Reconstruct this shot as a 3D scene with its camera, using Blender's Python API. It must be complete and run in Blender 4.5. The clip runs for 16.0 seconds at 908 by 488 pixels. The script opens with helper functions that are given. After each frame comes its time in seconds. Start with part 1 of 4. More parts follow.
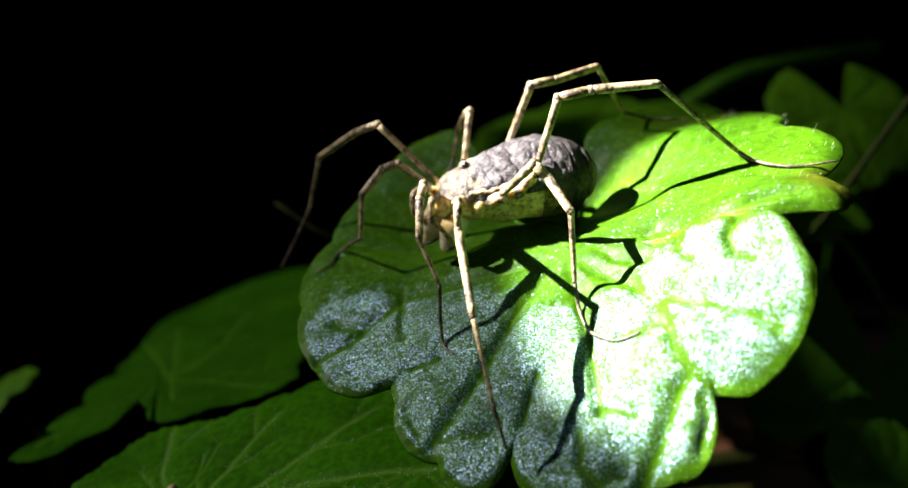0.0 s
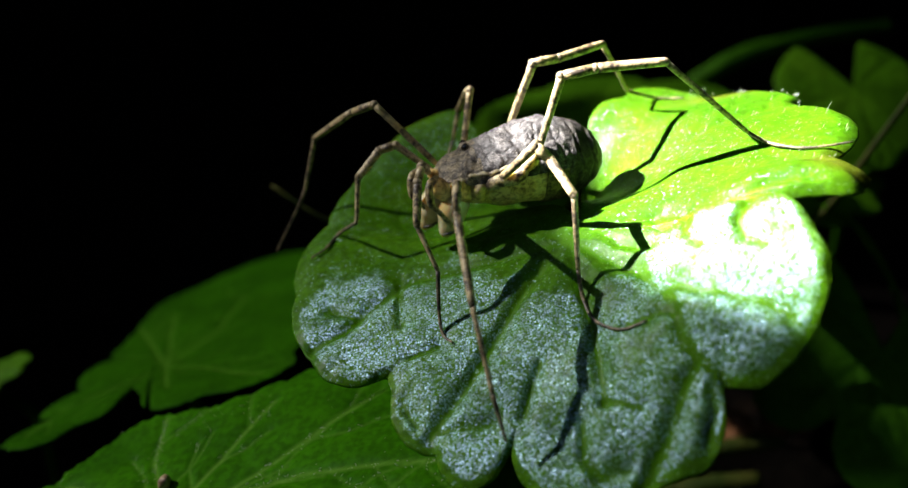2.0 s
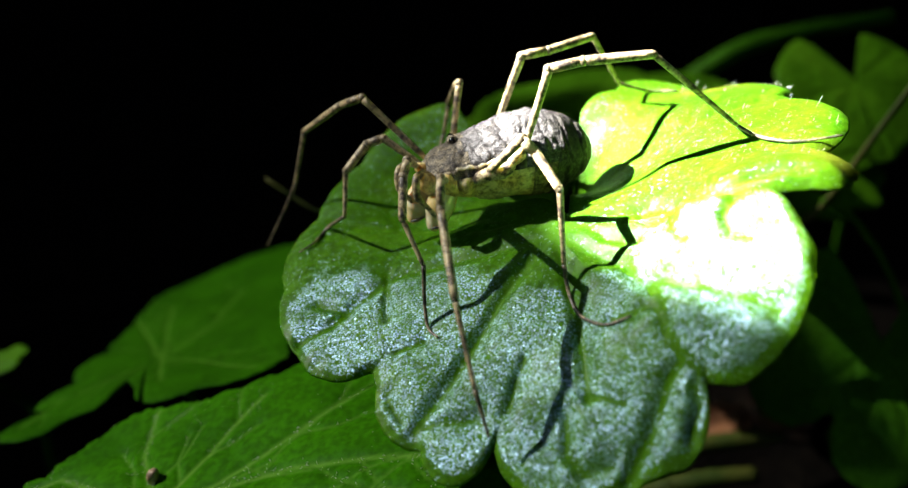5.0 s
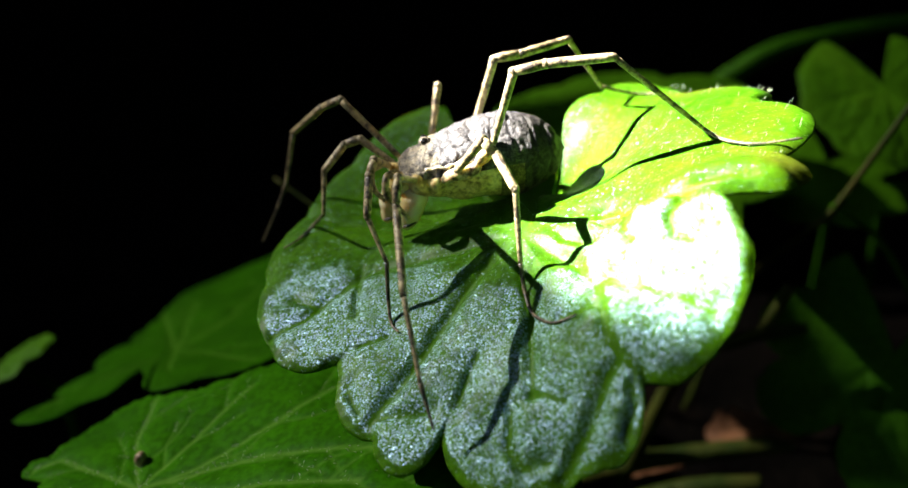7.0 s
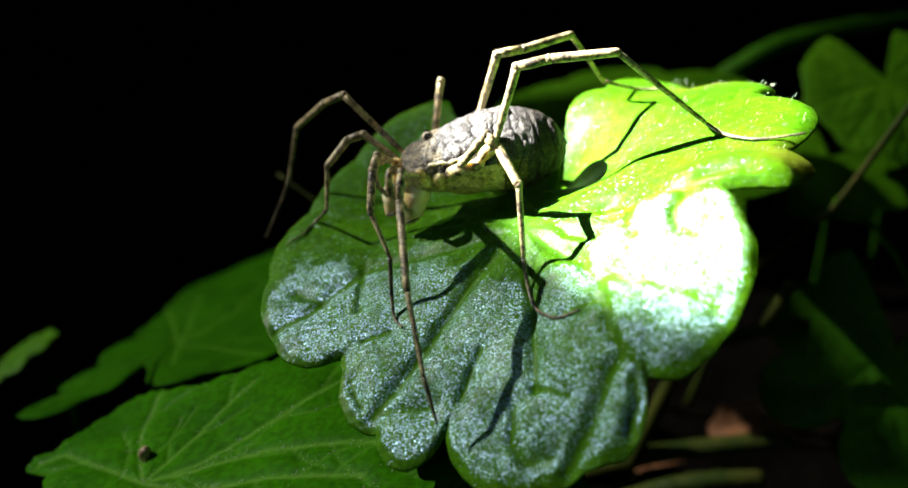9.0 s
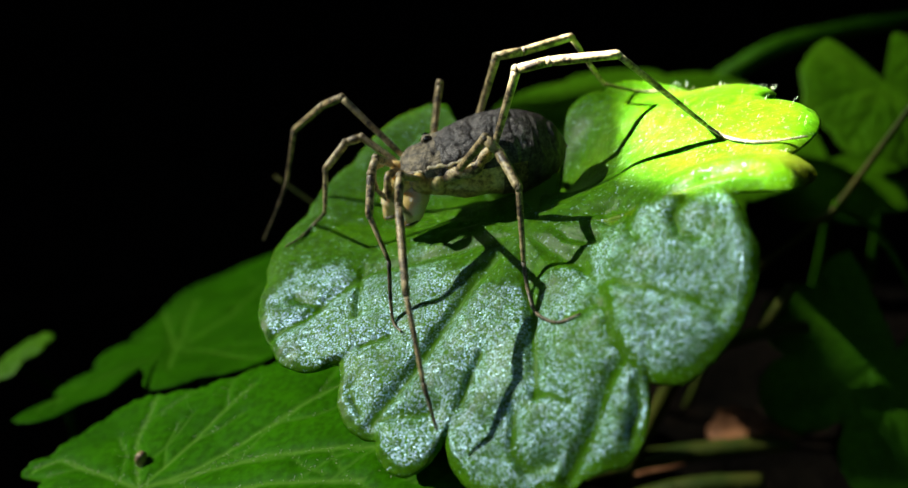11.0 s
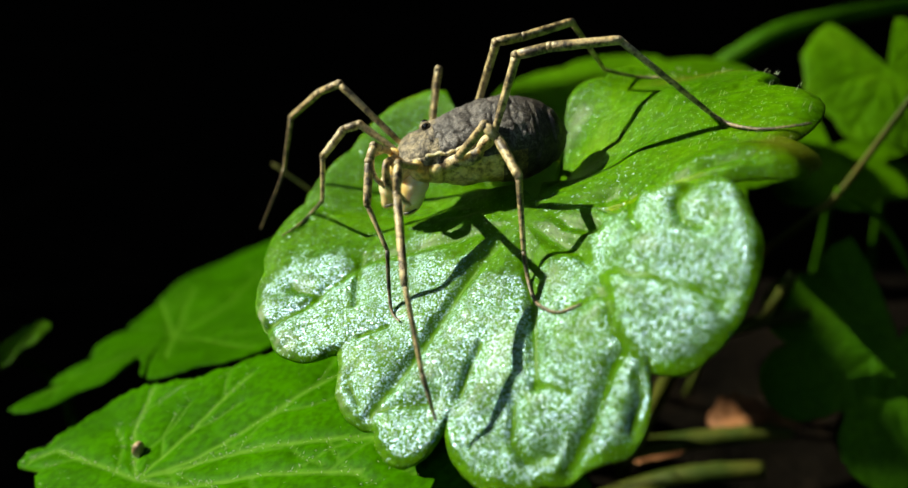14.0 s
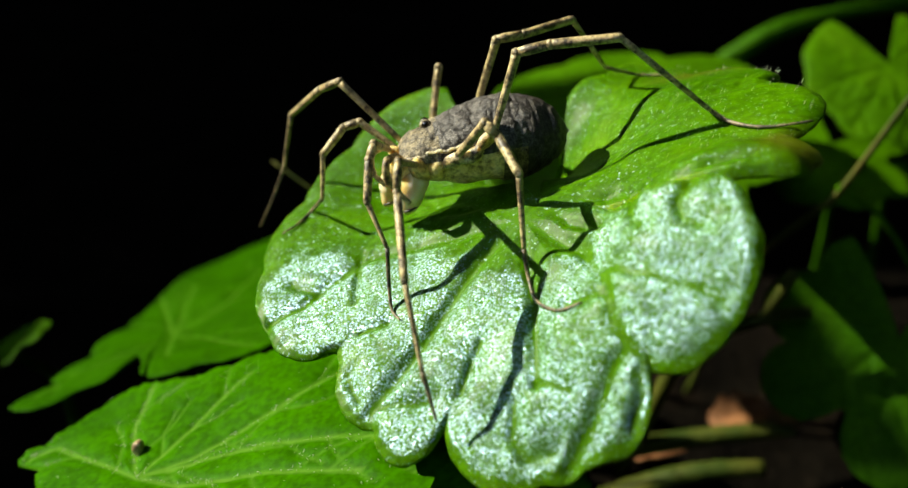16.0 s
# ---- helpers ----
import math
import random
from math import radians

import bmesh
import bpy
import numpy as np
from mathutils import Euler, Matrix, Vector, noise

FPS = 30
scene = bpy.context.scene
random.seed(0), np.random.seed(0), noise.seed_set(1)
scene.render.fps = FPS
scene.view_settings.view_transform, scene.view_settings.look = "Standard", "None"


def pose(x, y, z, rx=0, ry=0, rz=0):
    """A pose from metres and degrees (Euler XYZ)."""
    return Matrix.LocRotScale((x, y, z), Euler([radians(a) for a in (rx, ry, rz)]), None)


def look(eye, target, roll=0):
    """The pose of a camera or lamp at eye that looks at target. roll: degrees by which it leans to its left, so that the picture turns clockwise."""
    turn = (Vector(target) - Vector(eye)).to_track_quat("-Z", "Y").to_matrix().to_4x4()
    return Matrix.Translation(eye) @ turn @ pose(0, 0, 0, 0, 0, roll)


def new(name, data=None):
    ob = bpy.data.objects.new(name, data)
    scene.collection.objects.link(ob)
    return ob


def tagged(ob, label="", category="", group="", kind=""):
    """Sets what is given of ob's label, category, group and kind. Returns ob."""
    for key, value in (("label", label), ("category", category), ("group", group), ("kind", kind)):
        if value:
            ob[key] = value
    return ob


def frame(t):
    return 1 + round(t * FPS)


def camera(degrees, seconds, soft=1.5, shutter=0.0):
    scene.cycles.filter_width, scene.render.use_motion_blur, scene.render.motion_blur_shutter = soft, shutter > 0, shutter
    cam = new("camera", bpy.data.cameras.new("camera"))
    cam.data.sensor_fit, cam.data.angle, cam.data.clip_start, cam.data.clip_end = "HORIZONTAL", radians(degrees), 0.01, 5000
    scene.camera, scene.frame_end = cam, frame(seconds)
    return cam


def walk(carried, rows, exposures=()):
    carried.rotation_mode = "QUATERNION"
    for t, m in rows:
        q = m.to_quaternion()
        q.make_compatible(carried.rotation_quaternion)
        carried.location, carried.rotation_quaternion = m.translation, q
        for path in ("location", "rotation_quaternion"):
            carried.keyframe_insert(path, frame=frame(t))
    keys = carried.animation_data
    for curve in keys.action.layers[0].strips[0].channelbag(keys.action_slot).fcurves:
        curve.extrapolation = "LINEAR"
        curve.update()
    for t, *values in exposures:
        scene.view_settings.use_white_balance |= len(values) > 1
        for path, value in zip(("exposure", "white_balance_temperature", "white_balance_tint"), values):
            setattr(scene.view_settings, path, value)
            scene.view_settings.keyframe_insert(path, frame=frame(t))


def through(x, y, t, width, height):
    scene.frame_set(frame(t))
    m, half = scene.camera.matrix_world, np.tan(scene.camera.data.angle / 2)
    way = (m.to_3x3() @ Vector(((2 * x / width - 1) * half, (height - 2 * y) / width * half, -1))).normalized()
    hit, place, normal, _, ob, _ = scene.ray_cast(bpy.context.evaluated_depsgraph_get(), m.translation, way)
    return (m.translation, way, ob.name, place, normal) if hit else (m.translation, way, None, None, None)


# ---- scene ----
cam = camera(55.4, 16.0)
METRES, EYE, TILT, LEAN, TURN = 0.0155, 0.05, -25.0, 0.0, 0.0
ROWS = [
    (0.0, -0.0000, 0.0000, 0.0000, -0.000, -0.000, 0.000),
    (0.5, -0.0076, -0.0019, 0.0023, -0.140, 0.112, 0.025),
    (1.0, 0.0046, 0.0359, 0.0031, 0.110, -0.079, -0.002),
    (1.5, 0.0116, 0.0828, 0.0055, 0.208, -1.016, 0.005),
    (2.0, 0.0126, 0.0924, 0.0128, 0.213, -1.300, 0.025),
    (2.5, 0.0082, 0.0413, 0.0037, 0.112, -0.737, -0.025),
    (3.0, 0.0149, 0.1094, 0.0134, 0.216, -1.773, 0.003),
    (5.5, 0.1435, 0.1050, 0.0225, 1.453, -1.840, -0.067),
    (6.0, 0.3396, 0.1451, 0.0472, 4.010, -3.094, 0.115),
    (6.5, 0.4111, 0.1421, 0.0238, 5.123, -2.645, -0.625),
    (7.0, 0.4014, 0.0593, 0.0049, 5.568, -1.578, -0.773),
    (7.5, 0.3999, 0.0608, -0.0002, 5.887, -1.595, -0.767),
    (8.0, 0.3987, 0.0739, -0.0007, 5.863, -1.705, -0.785),
    (8.5, 0.4000, 0.0710, 0.0009, 5.821, -1.843, -0.777),
    (9.0, 0.3971, 0.0547, 0.0040, 5.673, -1.880, -0.757),
    (11.5, 0.3869, 0.0768, 0.0094, 5.453, -1.782, -0.747),
    (12.0, 0.3883, 0.0737, 0.0057, 5.448, -1.875, -0.742),
    (12.5, 0.3872, 0.0824, 0.0106, 5.442, -2.122, -0.759),
    (13.0, 0.3864, 0.0929, 0.0081, 5.430, -2.248, -0.726),
    (13.5, 0.3859, 0.0990, 0.0142, 5.423, -2.495, -0.710),
    (14.0, 0.3846, 0.1064, 0.0169, 5.408, -2.709, -0.694),
    (14.5, 0.3851, 0.1113, 0.0190, 5.427, -2.846, -0.654),
    (15.0, 0.3848, 0.1128, 0.0176, 5.429, -2.854, -0.670),
    (15.5, 0.3851, 0.1135, 0.0195, 5.434, -2.944, -0.651),
    (16.0, 0.3854, 0.1113, 0.0180, 5.448, -2.865, -0.669),
]
EXPOSURES = [(0.0, 2.97, 6500, 19), (0.5, 2.49, 6500, 18), (1.0, 2.67, 6500, 14), (1.5, 3.3, 6500, 13), (2.0, 3.38, 6500, 11), (3.0, 3.5, 6500, 7), (5.5, 4.05, 6500, 9), (6.2, 4.1, 6500, 11), (7.0, 3.69, 6600, 9), (7.5, 3.22, 6600, 6), (8.0, 3.5, 6500, 7), (9.0, 3.71, 6600, 4), (11.5, 4.31, 7000, -2), (12.0, 4.52, 7300, -4), (13.0, 4.92, 7900, -3), (14.5, 5.12, 8000, -3), (16.0, 5.16, 8000, -3)]
walk(cam, [(t, pose(0, 0, EYE, TILT, LEAN, TURN) @ pose(METRES * x, METRES * y, METRES * z, 90 + pitch, roll, yaw)) for t, x, y, z, yaw, pitch, roll in ROWS], EXPOSURES)

cam.data.dof.use_dof, cam.data.dof.focus_distance, cam.data.dof.aperture_fstop = True, 0.0395, 36.0

# ---- light ----
TO_SUN = Vector((-0.775, 0.15, 0.59)).normalized()
ACROSS = Vector((0, 0, 1)).cross(TO_SUN).normalized()
ABOVE = TO_SUN.cross(ACROSS)
# directions of two sky openings added to the shell, for sheen and fill
SKY_GAP = Vector((-0.33, 0.15, 0.93))
REAR_GAP = Vector((-0.25, -0.8, 0.62))
world = bpy.data.worlds.new("world")
scene.world = world
world.use_nodes = True
wn = world.node_tree.nodes
sky = wn.new("ShaderNodeTexSky")
sky.sky_type, sky.sun_disc = "NISHITA", False
sky.sun_elevation = math.asin(TO_SUN.z)
sky.sun_rotation = math.atan2(TO_SUN.x, TO_SUN.y)
world.node_tree.links.new(sky.outputs[0], wn["Background"].inputs[0])
wn["Background"].inputs[1].default_value = 0.042
sun_data = bpy.data.lights.new("sun", "SUN")
sun_data.energy, sun_data.angle, sun_data.color = 5.0, radians(0.5), (1.0, 0.985, 0.96)
sun_lamp = new("sun", sun_data)
sun_lamp.matrix_world = look(TO_SUN * 3, (0, 0, 0))


# ---- materials ----
def material(name, base=(0.5, 0.5, 0.5), rough=0.5, spec=0.5):
    m = bpy.data.materials.new(name)
    m.use_nodes = True
    b = m.node_tree.nodes["Principled BSDF"]
    b.inputs["Base Color"].default_value = (*base, 1)
    b.inputs["Roughness"].default_value = rough
    b.inputs["Specular IOR Level"].default_value = spec
    return m, b


def node(m, kind, **inputs):
    n = m.node_tree.nodes.new(kind)
    for k, v in inputs.items():
        n.inputs[k.replace("_", " ")].default_value = v
    return n


def wire(m, a, b):
    m.node_tree.links.new(a, b)


def coords(m):
    return node(m, "ShaderNodeTexCoord").outputs["Object"]


def noise_tex(m, scale, detail=3, rough=0.5, vec=None):
    n = node(m, "ShaderNodeTexNoise", Scale=scale, Detail=detail, Roughness=rough)
    wire(m, vec or coords(m), n.inputs["Vector"])
    return n.outputs["Fac"]


def cells_tex(m, scale, vec=None):
    n = node(m, "ShaderNodeTexVoronoi", Scale=scale)
    wire(m, vec or coords(m), n.inputs["Vector"])
    return n


def ramp(m, fac, stops):
    r = node(m, "ShaderNodeValToRGB")
    els = r.color_ramp.elements
    while len(els) < len(stops):
        els.new(0.5)
    for e, (p, c) in zip(els, stops):
        e.position, e.color = p, (*c, 1)
    wire(m, fac, r.inputs[0])
    return r.outputs[0]


def mixed(m, fac, a, b, mode="MIX"):
    n = m.node_tree.nodes.new("ShaderNodeMix")
    n.data_type, n.blend_type = "RGBA", mode
    for v, k in ((fac, 0), (a, 6), (b, 7)):
        if isinstance(v, (int, float)):
            n.inputs[k].default_value = v
        elif isinstance(v, tuple):
            n.inputs[k].default_value = (*v, 1)
        else:
            wire(m, v, n.inputs[k])
    return n.outputs[2]


def bumped(m, b, height, strength, distance, after=None):
    n = node(m, "ShaderNodeBump", Strength=strength, Distance=distance)
    wire(m, height, n.inputs["Height"])
    if after:
        wire(m, after, n.inputs["Normal"])
    wire(m, n.outputs[0], b.inputs["Normal"])
    return n.outputs[0]


def leaf_material(name, dark, mid, light, rough, spec, cell, strength, through=0.25, veined=True, pebbled=False):
    """A leaf: green tissue with a waxy, finely pebbled skin that lets some light through."""
    m, b = material(name, mid, rough, spec)
    patches = ramp(m, noise_tex(m, 260, 4), [(0.3, dark), (0.52, mid), (0.75, light if pebbled or not veined else tuple(1.25 * c for c in mid))])
    fine = ramp(m, noise_tex(m, 2600, 2), [(0.35, (0.75, 0.75, 0.75)), (0.65, (1.15, 1.15, 1.15))])
    col = mixed(m, 1.0, patches, fine, "MULTIPLY")
    if veined:
        a = node(m, "ShaderNodeAttribute")
        a.attribute_name = "vein"
        col = mixed(m, a.outputs["Fac"], col, mid if pebbled else light)
        e = node(m, "ShaderNodeAttribute")
        e.attribute_name = "autumn"
        col = mixed(m, e.outputs["Fac"], col, (0.11, 0.06, 0.008))
    wire(m, col, b.inputs["Base Color"])
    bumped(m, b, noise_tex(m, 4200, 3, 0.6), 0.7, 0.00004)
    skin_shader = b.outputs[0]
    if pebbled:
        b.inputs["Subsurface Weight"].default_value = 0.35
        b.inputs["Subsurface Radius"].default_value = (0.8, 1.0, 0.2)
        b.inputs["Subsurface Scale"].default_value = 0.0005
    if pebbled:
        # the outer lobes carry a pebbled, bluish waxy bloom: each cell is a tiny shining dome
        domes = node(m, "ShaderNodeMath")
        domes.operation = "SUBTRACT"
        domes.inputs[0].default_value = 1.0
        wire(m, cells_tex(m, cell).outputs["Distance"], domes.inputs[1])
        dome_bump = node(m, "ShaderNodeBump", Strength=strength, Distance=0.00005)
        wire(m, domes.outputs[0], dome_bump.inputs["Height"])
        k = node(m, "ShaderNodeAttribute")
        k.attribute_name = "skin"
        gate = node(m, "ShaderNodeMath")
        gate.operation = "ADD"
        wire(m, k.outputs["Fac"], gate.inputs[0])
        wire(m, noise_tex(m, 1300, 6, 0.72), gate.inputs[1])
        pits = cells_tex(m, 1150)
        shine = ramp(m, gate.outputs[0], [(0.6, (0.01,) * 3), (0.72, (0.08,) * 3), (0.88, (1.0,) * 3)])
        shine = mixed(m, 1.0, shine, ramp(m, pits.outputs["Distance"], [(0.1, (0.02,) * 3), (0.17, (1.0,) * 3)]), "MULTIPLY")
        shine = mixed(m, 1.0, shine, ramp(m, noise_tex(m, 520, 4, 0.65), [(0.36, (0.28,) * 3), (0.48, (0.88,) * 3), (0.62, (1.25,) * 3)]), "MULTIPLY")
        # a mosaic of waxy cells, each of its own brightness and tint, with green seams between them
        wax_cell = cells_tex(m, 10500)
        seam = ramp(m, wax_cell.outputs["Distance"], [(0.4, (1.65,) * 3), (0.66, (0.06,) * 3)])
        pick = node(m, "ShaderNodeSeparateColor")
        wire(m, wax_cell.outputs["Color"], pick.inputs[0])
        own = ramp(m, pick.outputs[0], [(0.1, (0.4, 0.4, 0.33)), (0.5, (0.95, 0.97, 1.0)), (0.95, (1.58, 1.75, 1.78))])
        shine = mixed(m, 1.0, shine, seam, "MULTIPLY")
        shine = mixed(m, 1.0, shine, own, "MULTIPLY")
        # single shining cells scattered over the whole blade
        spark = ramp(m, noise_tex(m, 6500, 2), [(0.61, (0.0,) * 3), (0.68, (0.9, 0.95, 0.75))])
        shine = mixed(m, 1.0, shine, spark, "ADD")
        gloss = node(m, "ShaderNodeBsdfGlossy", Roughness=rough)
        wire(m, mixed(m, 1.0, shine, WAX, "MULTIPLY"), gloss.inputs["Color"])
        wire(m, dome_bump.outputs[0], gloss.inputs["Normal"])
        both = node(m, "ShaderNodeAddShader")
        wire(m, b.outputs[0], both.inputs[0])
        wire(m, gloss.outputs[0], both.inputs[1])
        skin_shader = both.outputs[0]
    tr = node(m, "ShaderNodeBsdfTranslucent")
    bright = mixed(m, 1.0, col, (1.6, 1.5, 0.5), "MULTIPLY")
    wire(m, bright, tr.inputs[0])
    mix = node(m, "ShaderNodeMixShader", Fac=through)
    out = m.node_tree.nodes["Material Output"]
    wire(m, skin_shader, mix.inputs[1])
    wire(m, tr.outputs[0], mix.inputs[2])
    wire(m, mix.outputs[0], out.inputs[0])
    return m


WAX = (0.142, 0.192, 0.245)
LEAF = leaf_material("leaf_green", (0.034, 0.115, 0.002), (0.054, 0.16, 0.003), (0.076, 0.185, 0.005), 0.37, 0.07, 14000, 0.8, pebbled=True)
LEAF_LOW = leaf_material("leaf_low", (0.019, 0.093, 0.001), (0.027, 0.123, 0.0014), (0.085, 0.21, 0.02), 0.5, 0.018, 3500, 0.6)
# low-leaf green at two thirds: half shade put into the colour
LEAF_LOW_SHADED = leaf_material("leaf_low_shaded", (0.013, 0.064, 0.001), (0.018, 0.084, 0.0011), (0.05, 0.14, 0.009), 0.5, 0.018, 3500, 0.6)
LEAF_FAR = leaf_material("leaf_far", (0.032, 0.10, 0.002), (0.043, 0.13, 0.003), (0.062, 0.16, 0.005), 0.5, 0.04, 3000, 0.4, veined=False)


# far-leaf green darkened, so that deep shade sits in the colour
LEAF_SHADED = leaf_material("leaf_shaded", (0.019, 0.075, 0.002), (0.028, 0.1, 0.0025), (0.038, 0.12, 0.004), 0.5, 0.03, 3000, 0.4, veined=False)


# added shade screen: about a tenth of the sun passes its two skins
SHADE_SCREEN, screen_b = material("shade_screen", (0.05, 0.09, 0.02), 0.7, 0.2)
screen_clear = node(SHADE_SCREEN, "ShaderNodeBsdfTransparent")
screen_mix = node(SHADE_SCREEN, "ShaderNodeMixShader", Fac=0.25)
wire(SHADE_SCREEN, screen_b.outputs[0], screen_mix.inputs[1])
wire(SHADE_SCREEN, screen_clear.outputs[0], screen_mix.inputs[2])
wire(SHADE_SCREEN, screen_mix.outputs[0], SHADE_SCREEN.node_tree.nodes["Material Output"].inputs[0])


def banded(name, pale, mid, dark, scale, dots=0.0):
    m, b = material(name, pale, 0.45, 0.5)
    vec = coords(m)
    col = ramp(m, noise_tex(m, scale, 5, 0.7, vec), [(0.4, dark), (0.49, mid), (0.58, pale)])
    col = mixed(m, 1.0, col, ramp(m, noise_tex(m, scale * 4, 3, 0.6, vec), [(0.36, (0.6,) * 3), (0.5, (0.97,) * 3), (0.65, (1.12,) * 3)]), "MULTIPLY")
    if dots:
        col = mixed(m, ramp(m, cells_tex(m, dots, vec).outputs["Distance"], [(0.1, (0.8,) * 3), (0.22, (0.0,) * 3)]), col, (0.42, 0.38, 0.3))
    wire(m, col, b.inputs["Base Color"])
    bumped(m, b, noise_tex(m, scale * 6, 3, 0.6, vec), 0.5, 0.00005)
    return m


def plated(name, pale, mid, dark, plate):
    """Cobbled plates with dark seams and fine warts."""
    m, b = material(name, pale, 0.55, 0.2)
    vec = coords(m)
    wob = node(m, "ShaderNodeTexNoise", Scale=plate * 0.8, Detail=3)
    wire(m, vec, wob.inputs["Vector"])
    bent = node(m, "ShaderNodeVectorMath")
    bent.operation = "MULTIPLY_ADD"
    wire(m, wob.outputs["Color"], bent.inputs[0])
    bent.inputs[1].default_value = (0.0009, 0.0009, 0.0009)
    wire(m, vec, bent.inputs[2])
    seam = node(m, "ShaderNodeTexVoronoi", Scale=plate)
    seam.feature = "DISTANCE_TO_EDGE"
    wire(m, bent.outputs[0], seam.inputs["Vector"])
    col = ramp(m, noise_tex(m, plate * 1.3, 5, 0.65, vec), [(0.34, dark), (0.48, mid), (0.62, pale)])
    col = mixed(m, 1.0, col, ramp(m, seam.outputs["Distance"], [(0.0, (0.45,) * 3), (0.07, (0.95,) * 3), (0.4, (1.15,) * 3)]), "MULTIPLY")
    col = mixed(m, 1.0, col, ramp(m, noise_tex(m, plate * 9, 2, 0.5, vec), [(0.36, (0.5,) * 3), (0.64, (1.45,) * 3)]), "MULTIPLY")
    wart = cells_tex(m, plate * 4.5, vec)
    col = mixed(m, ramp(m, wart.outputs["Distance"], [(0.1, (0.9,) * 3), (0.2, (0.0,) * 3)]), col, tuple(1.7 * c for c in pale))
    wire(m, col, b.inputs["Base Color"])
    first = bumped(m, b, ramp(m, seam.outputs["Distance"], [(0.0, (0.0,) * 3), (0.18, (0.8,) * 3), (0.5, (1.0,) * 3)]), 0.4, 0.00012)
    bumped(m, b, noise_tex(m, plate * 7, 3, 0.6, vec), 0.6, 0.00006, first)
    return m


LEG = banded("leg_cuticle", (0.47, 0.37, 0.19), (0.31, 0.235, 0.115), (0.075, 0.055, 0.035), 1500)
LEG_THIN = banded("tarsus_cuticle", (0.20, 0.15, 0.08), (0.09, 0.07, 0.04), (0.03, 0.025, 0.02), 1500)
KNEE = banded("knee_cuticle", (0.34, 0.27, 0.15), (0.2, 0.15, 0.08), (0.05, 0.04, 0.025), 2400)
BELLY = banded("belly_skin", (0.8, 0.61, 0.27), (0.68, 0.47, 0.16), (0.4, 0.26, 0.08), 1300)
BACK = plated("back_plates", (0.125, 0.114, 0.106), (0.072, 0.066, 0.064), (0.026, 0.023, 0.023), 1350)
SHIELD = plated("head_shield", (0.25, 0.205, 0.13), (0.13, 0.11, 0.08), (0.038, 0.032, 0.026), 1700)
TAIL = plated("tail_skin", (0.066, 0.058, 0.048), (0.032, 0.028, 0.026), (0.01073, 0.009262, 0.008287), 2300)
UNDER = plated("underside_skin", (0.26, 0.185, 0.08), (0.14, 0.10, 0.048), (0.05, 0.036, 0.02), 2000)
RIM = banded("pale_rim", (0.6, 0.5, 0.3), (0.42, 0.33, 0.18), (0.08, 0.055, 0.03), 1900)
for soft_skin in (BELLY, RIM):
    soft = soft_skin.node_tree.nodes["Principled BSDF"]
    soft.inputs["Subsurface Weight"].default_value = 0.5
    soft.inputs["Subsurface Radius"].default_value = (1.0, 0.8, 0.4)
    soft.inputs["Subsurface Scale"].default_value = 0.0008
EYE_BLACK = material("eye_black", (0.008, 0.007, 0.006), 0.12, 0.6)[0]
PALE, pale_b = material("pale_mouthparts", (0.72, 0.60, 0.36), 0.12, 0.7)
pale_b.inputs["Subsurface Weight"].default_value = 0.6
pale_b.inputs["Subsurface Radius"].default_value = (1.0, 0.7, 0.4)
pale_b.inputs["Subsurface Scale"].default_value = 0.0008
wire(PALE, ramp(PALE, noise_tex(PALE, 900, 3), [(0.35, (0.56, 0.42, 0.17)), (0.6, (0.74, 0.65, 0.42))]), pale_b.inputs["Base Color"])
HAIR = material("leaf_hair", (0.36, 0.42, 0.28), 0.4, 0.4)[0]

# soil colours taken close to black to hold the shade around the leaves
SOIL_SHADED, soil_b = material("soil", (0.02, 0.014, 0.01), 0.95, 0.03)
wire(SOIL_SHADED, ramp(SOIL_SHADED, noise_tex(SOIL_SHADED, 180, 6, 0.65), [(0.3, (0.001, 0.0008, 0.0005)), (0.55, (0.004, 0.003, 0.002)), (0.75, (0.016, 0.010, 0.006))]), soil_b.inputs["Base Color"])
bumped(SOIL_SHADED, soil_b, noise_tex(SOIL_SHADED, 500, 6, 0.7), 1.0, 0.002)
DRY, dry_b = material("dry_leaf", (0.22, 0.10, 0.04), 0.7, 0.3)
wire(DRY, ramp(DRY, noise_tex(DRY, 400, 5), [(0.3, (0.07, 0.028, 0.01)), (0.6, (0.24, 0.1, 0.04)), (0.8, (0.4, 0.21, 0.11))]), dry_b.inputs["Base Color"])
bumped(DRY, dry_b, noise_tex(DRY, 900, 4), 0.6, 0.0004)
HUSK = banded("seed_husk", (0.6, 0.45, 0.28), (0.46, 0.32, 0.18), (0.2, 0.13, 0.07), 900)
STEM, stem_b = material("stem", (0.16, 0.17, 0.05), 0.6, 0.1)
wire(STEM, ramp(STEM, noise_tex(STEM, 300, 4), [(0.35, (0.02, 0.034, 0.004)), (0.6, (0.05, 0.055, 0.008)), (0.8, (0.09, 0.075, 0.014))]), stem_b.inputs["Base Color"])
bumped(STEM, stem_b, noise_tex(STEM, 1500, 3), 0.5, 0.0002)
# near-black colours put the deep surrounding shade into the shell
SHADE_SHELL, shell_b = material("shade_shell", (0.012, 0.02, 0.006), 1.0, 0.0)
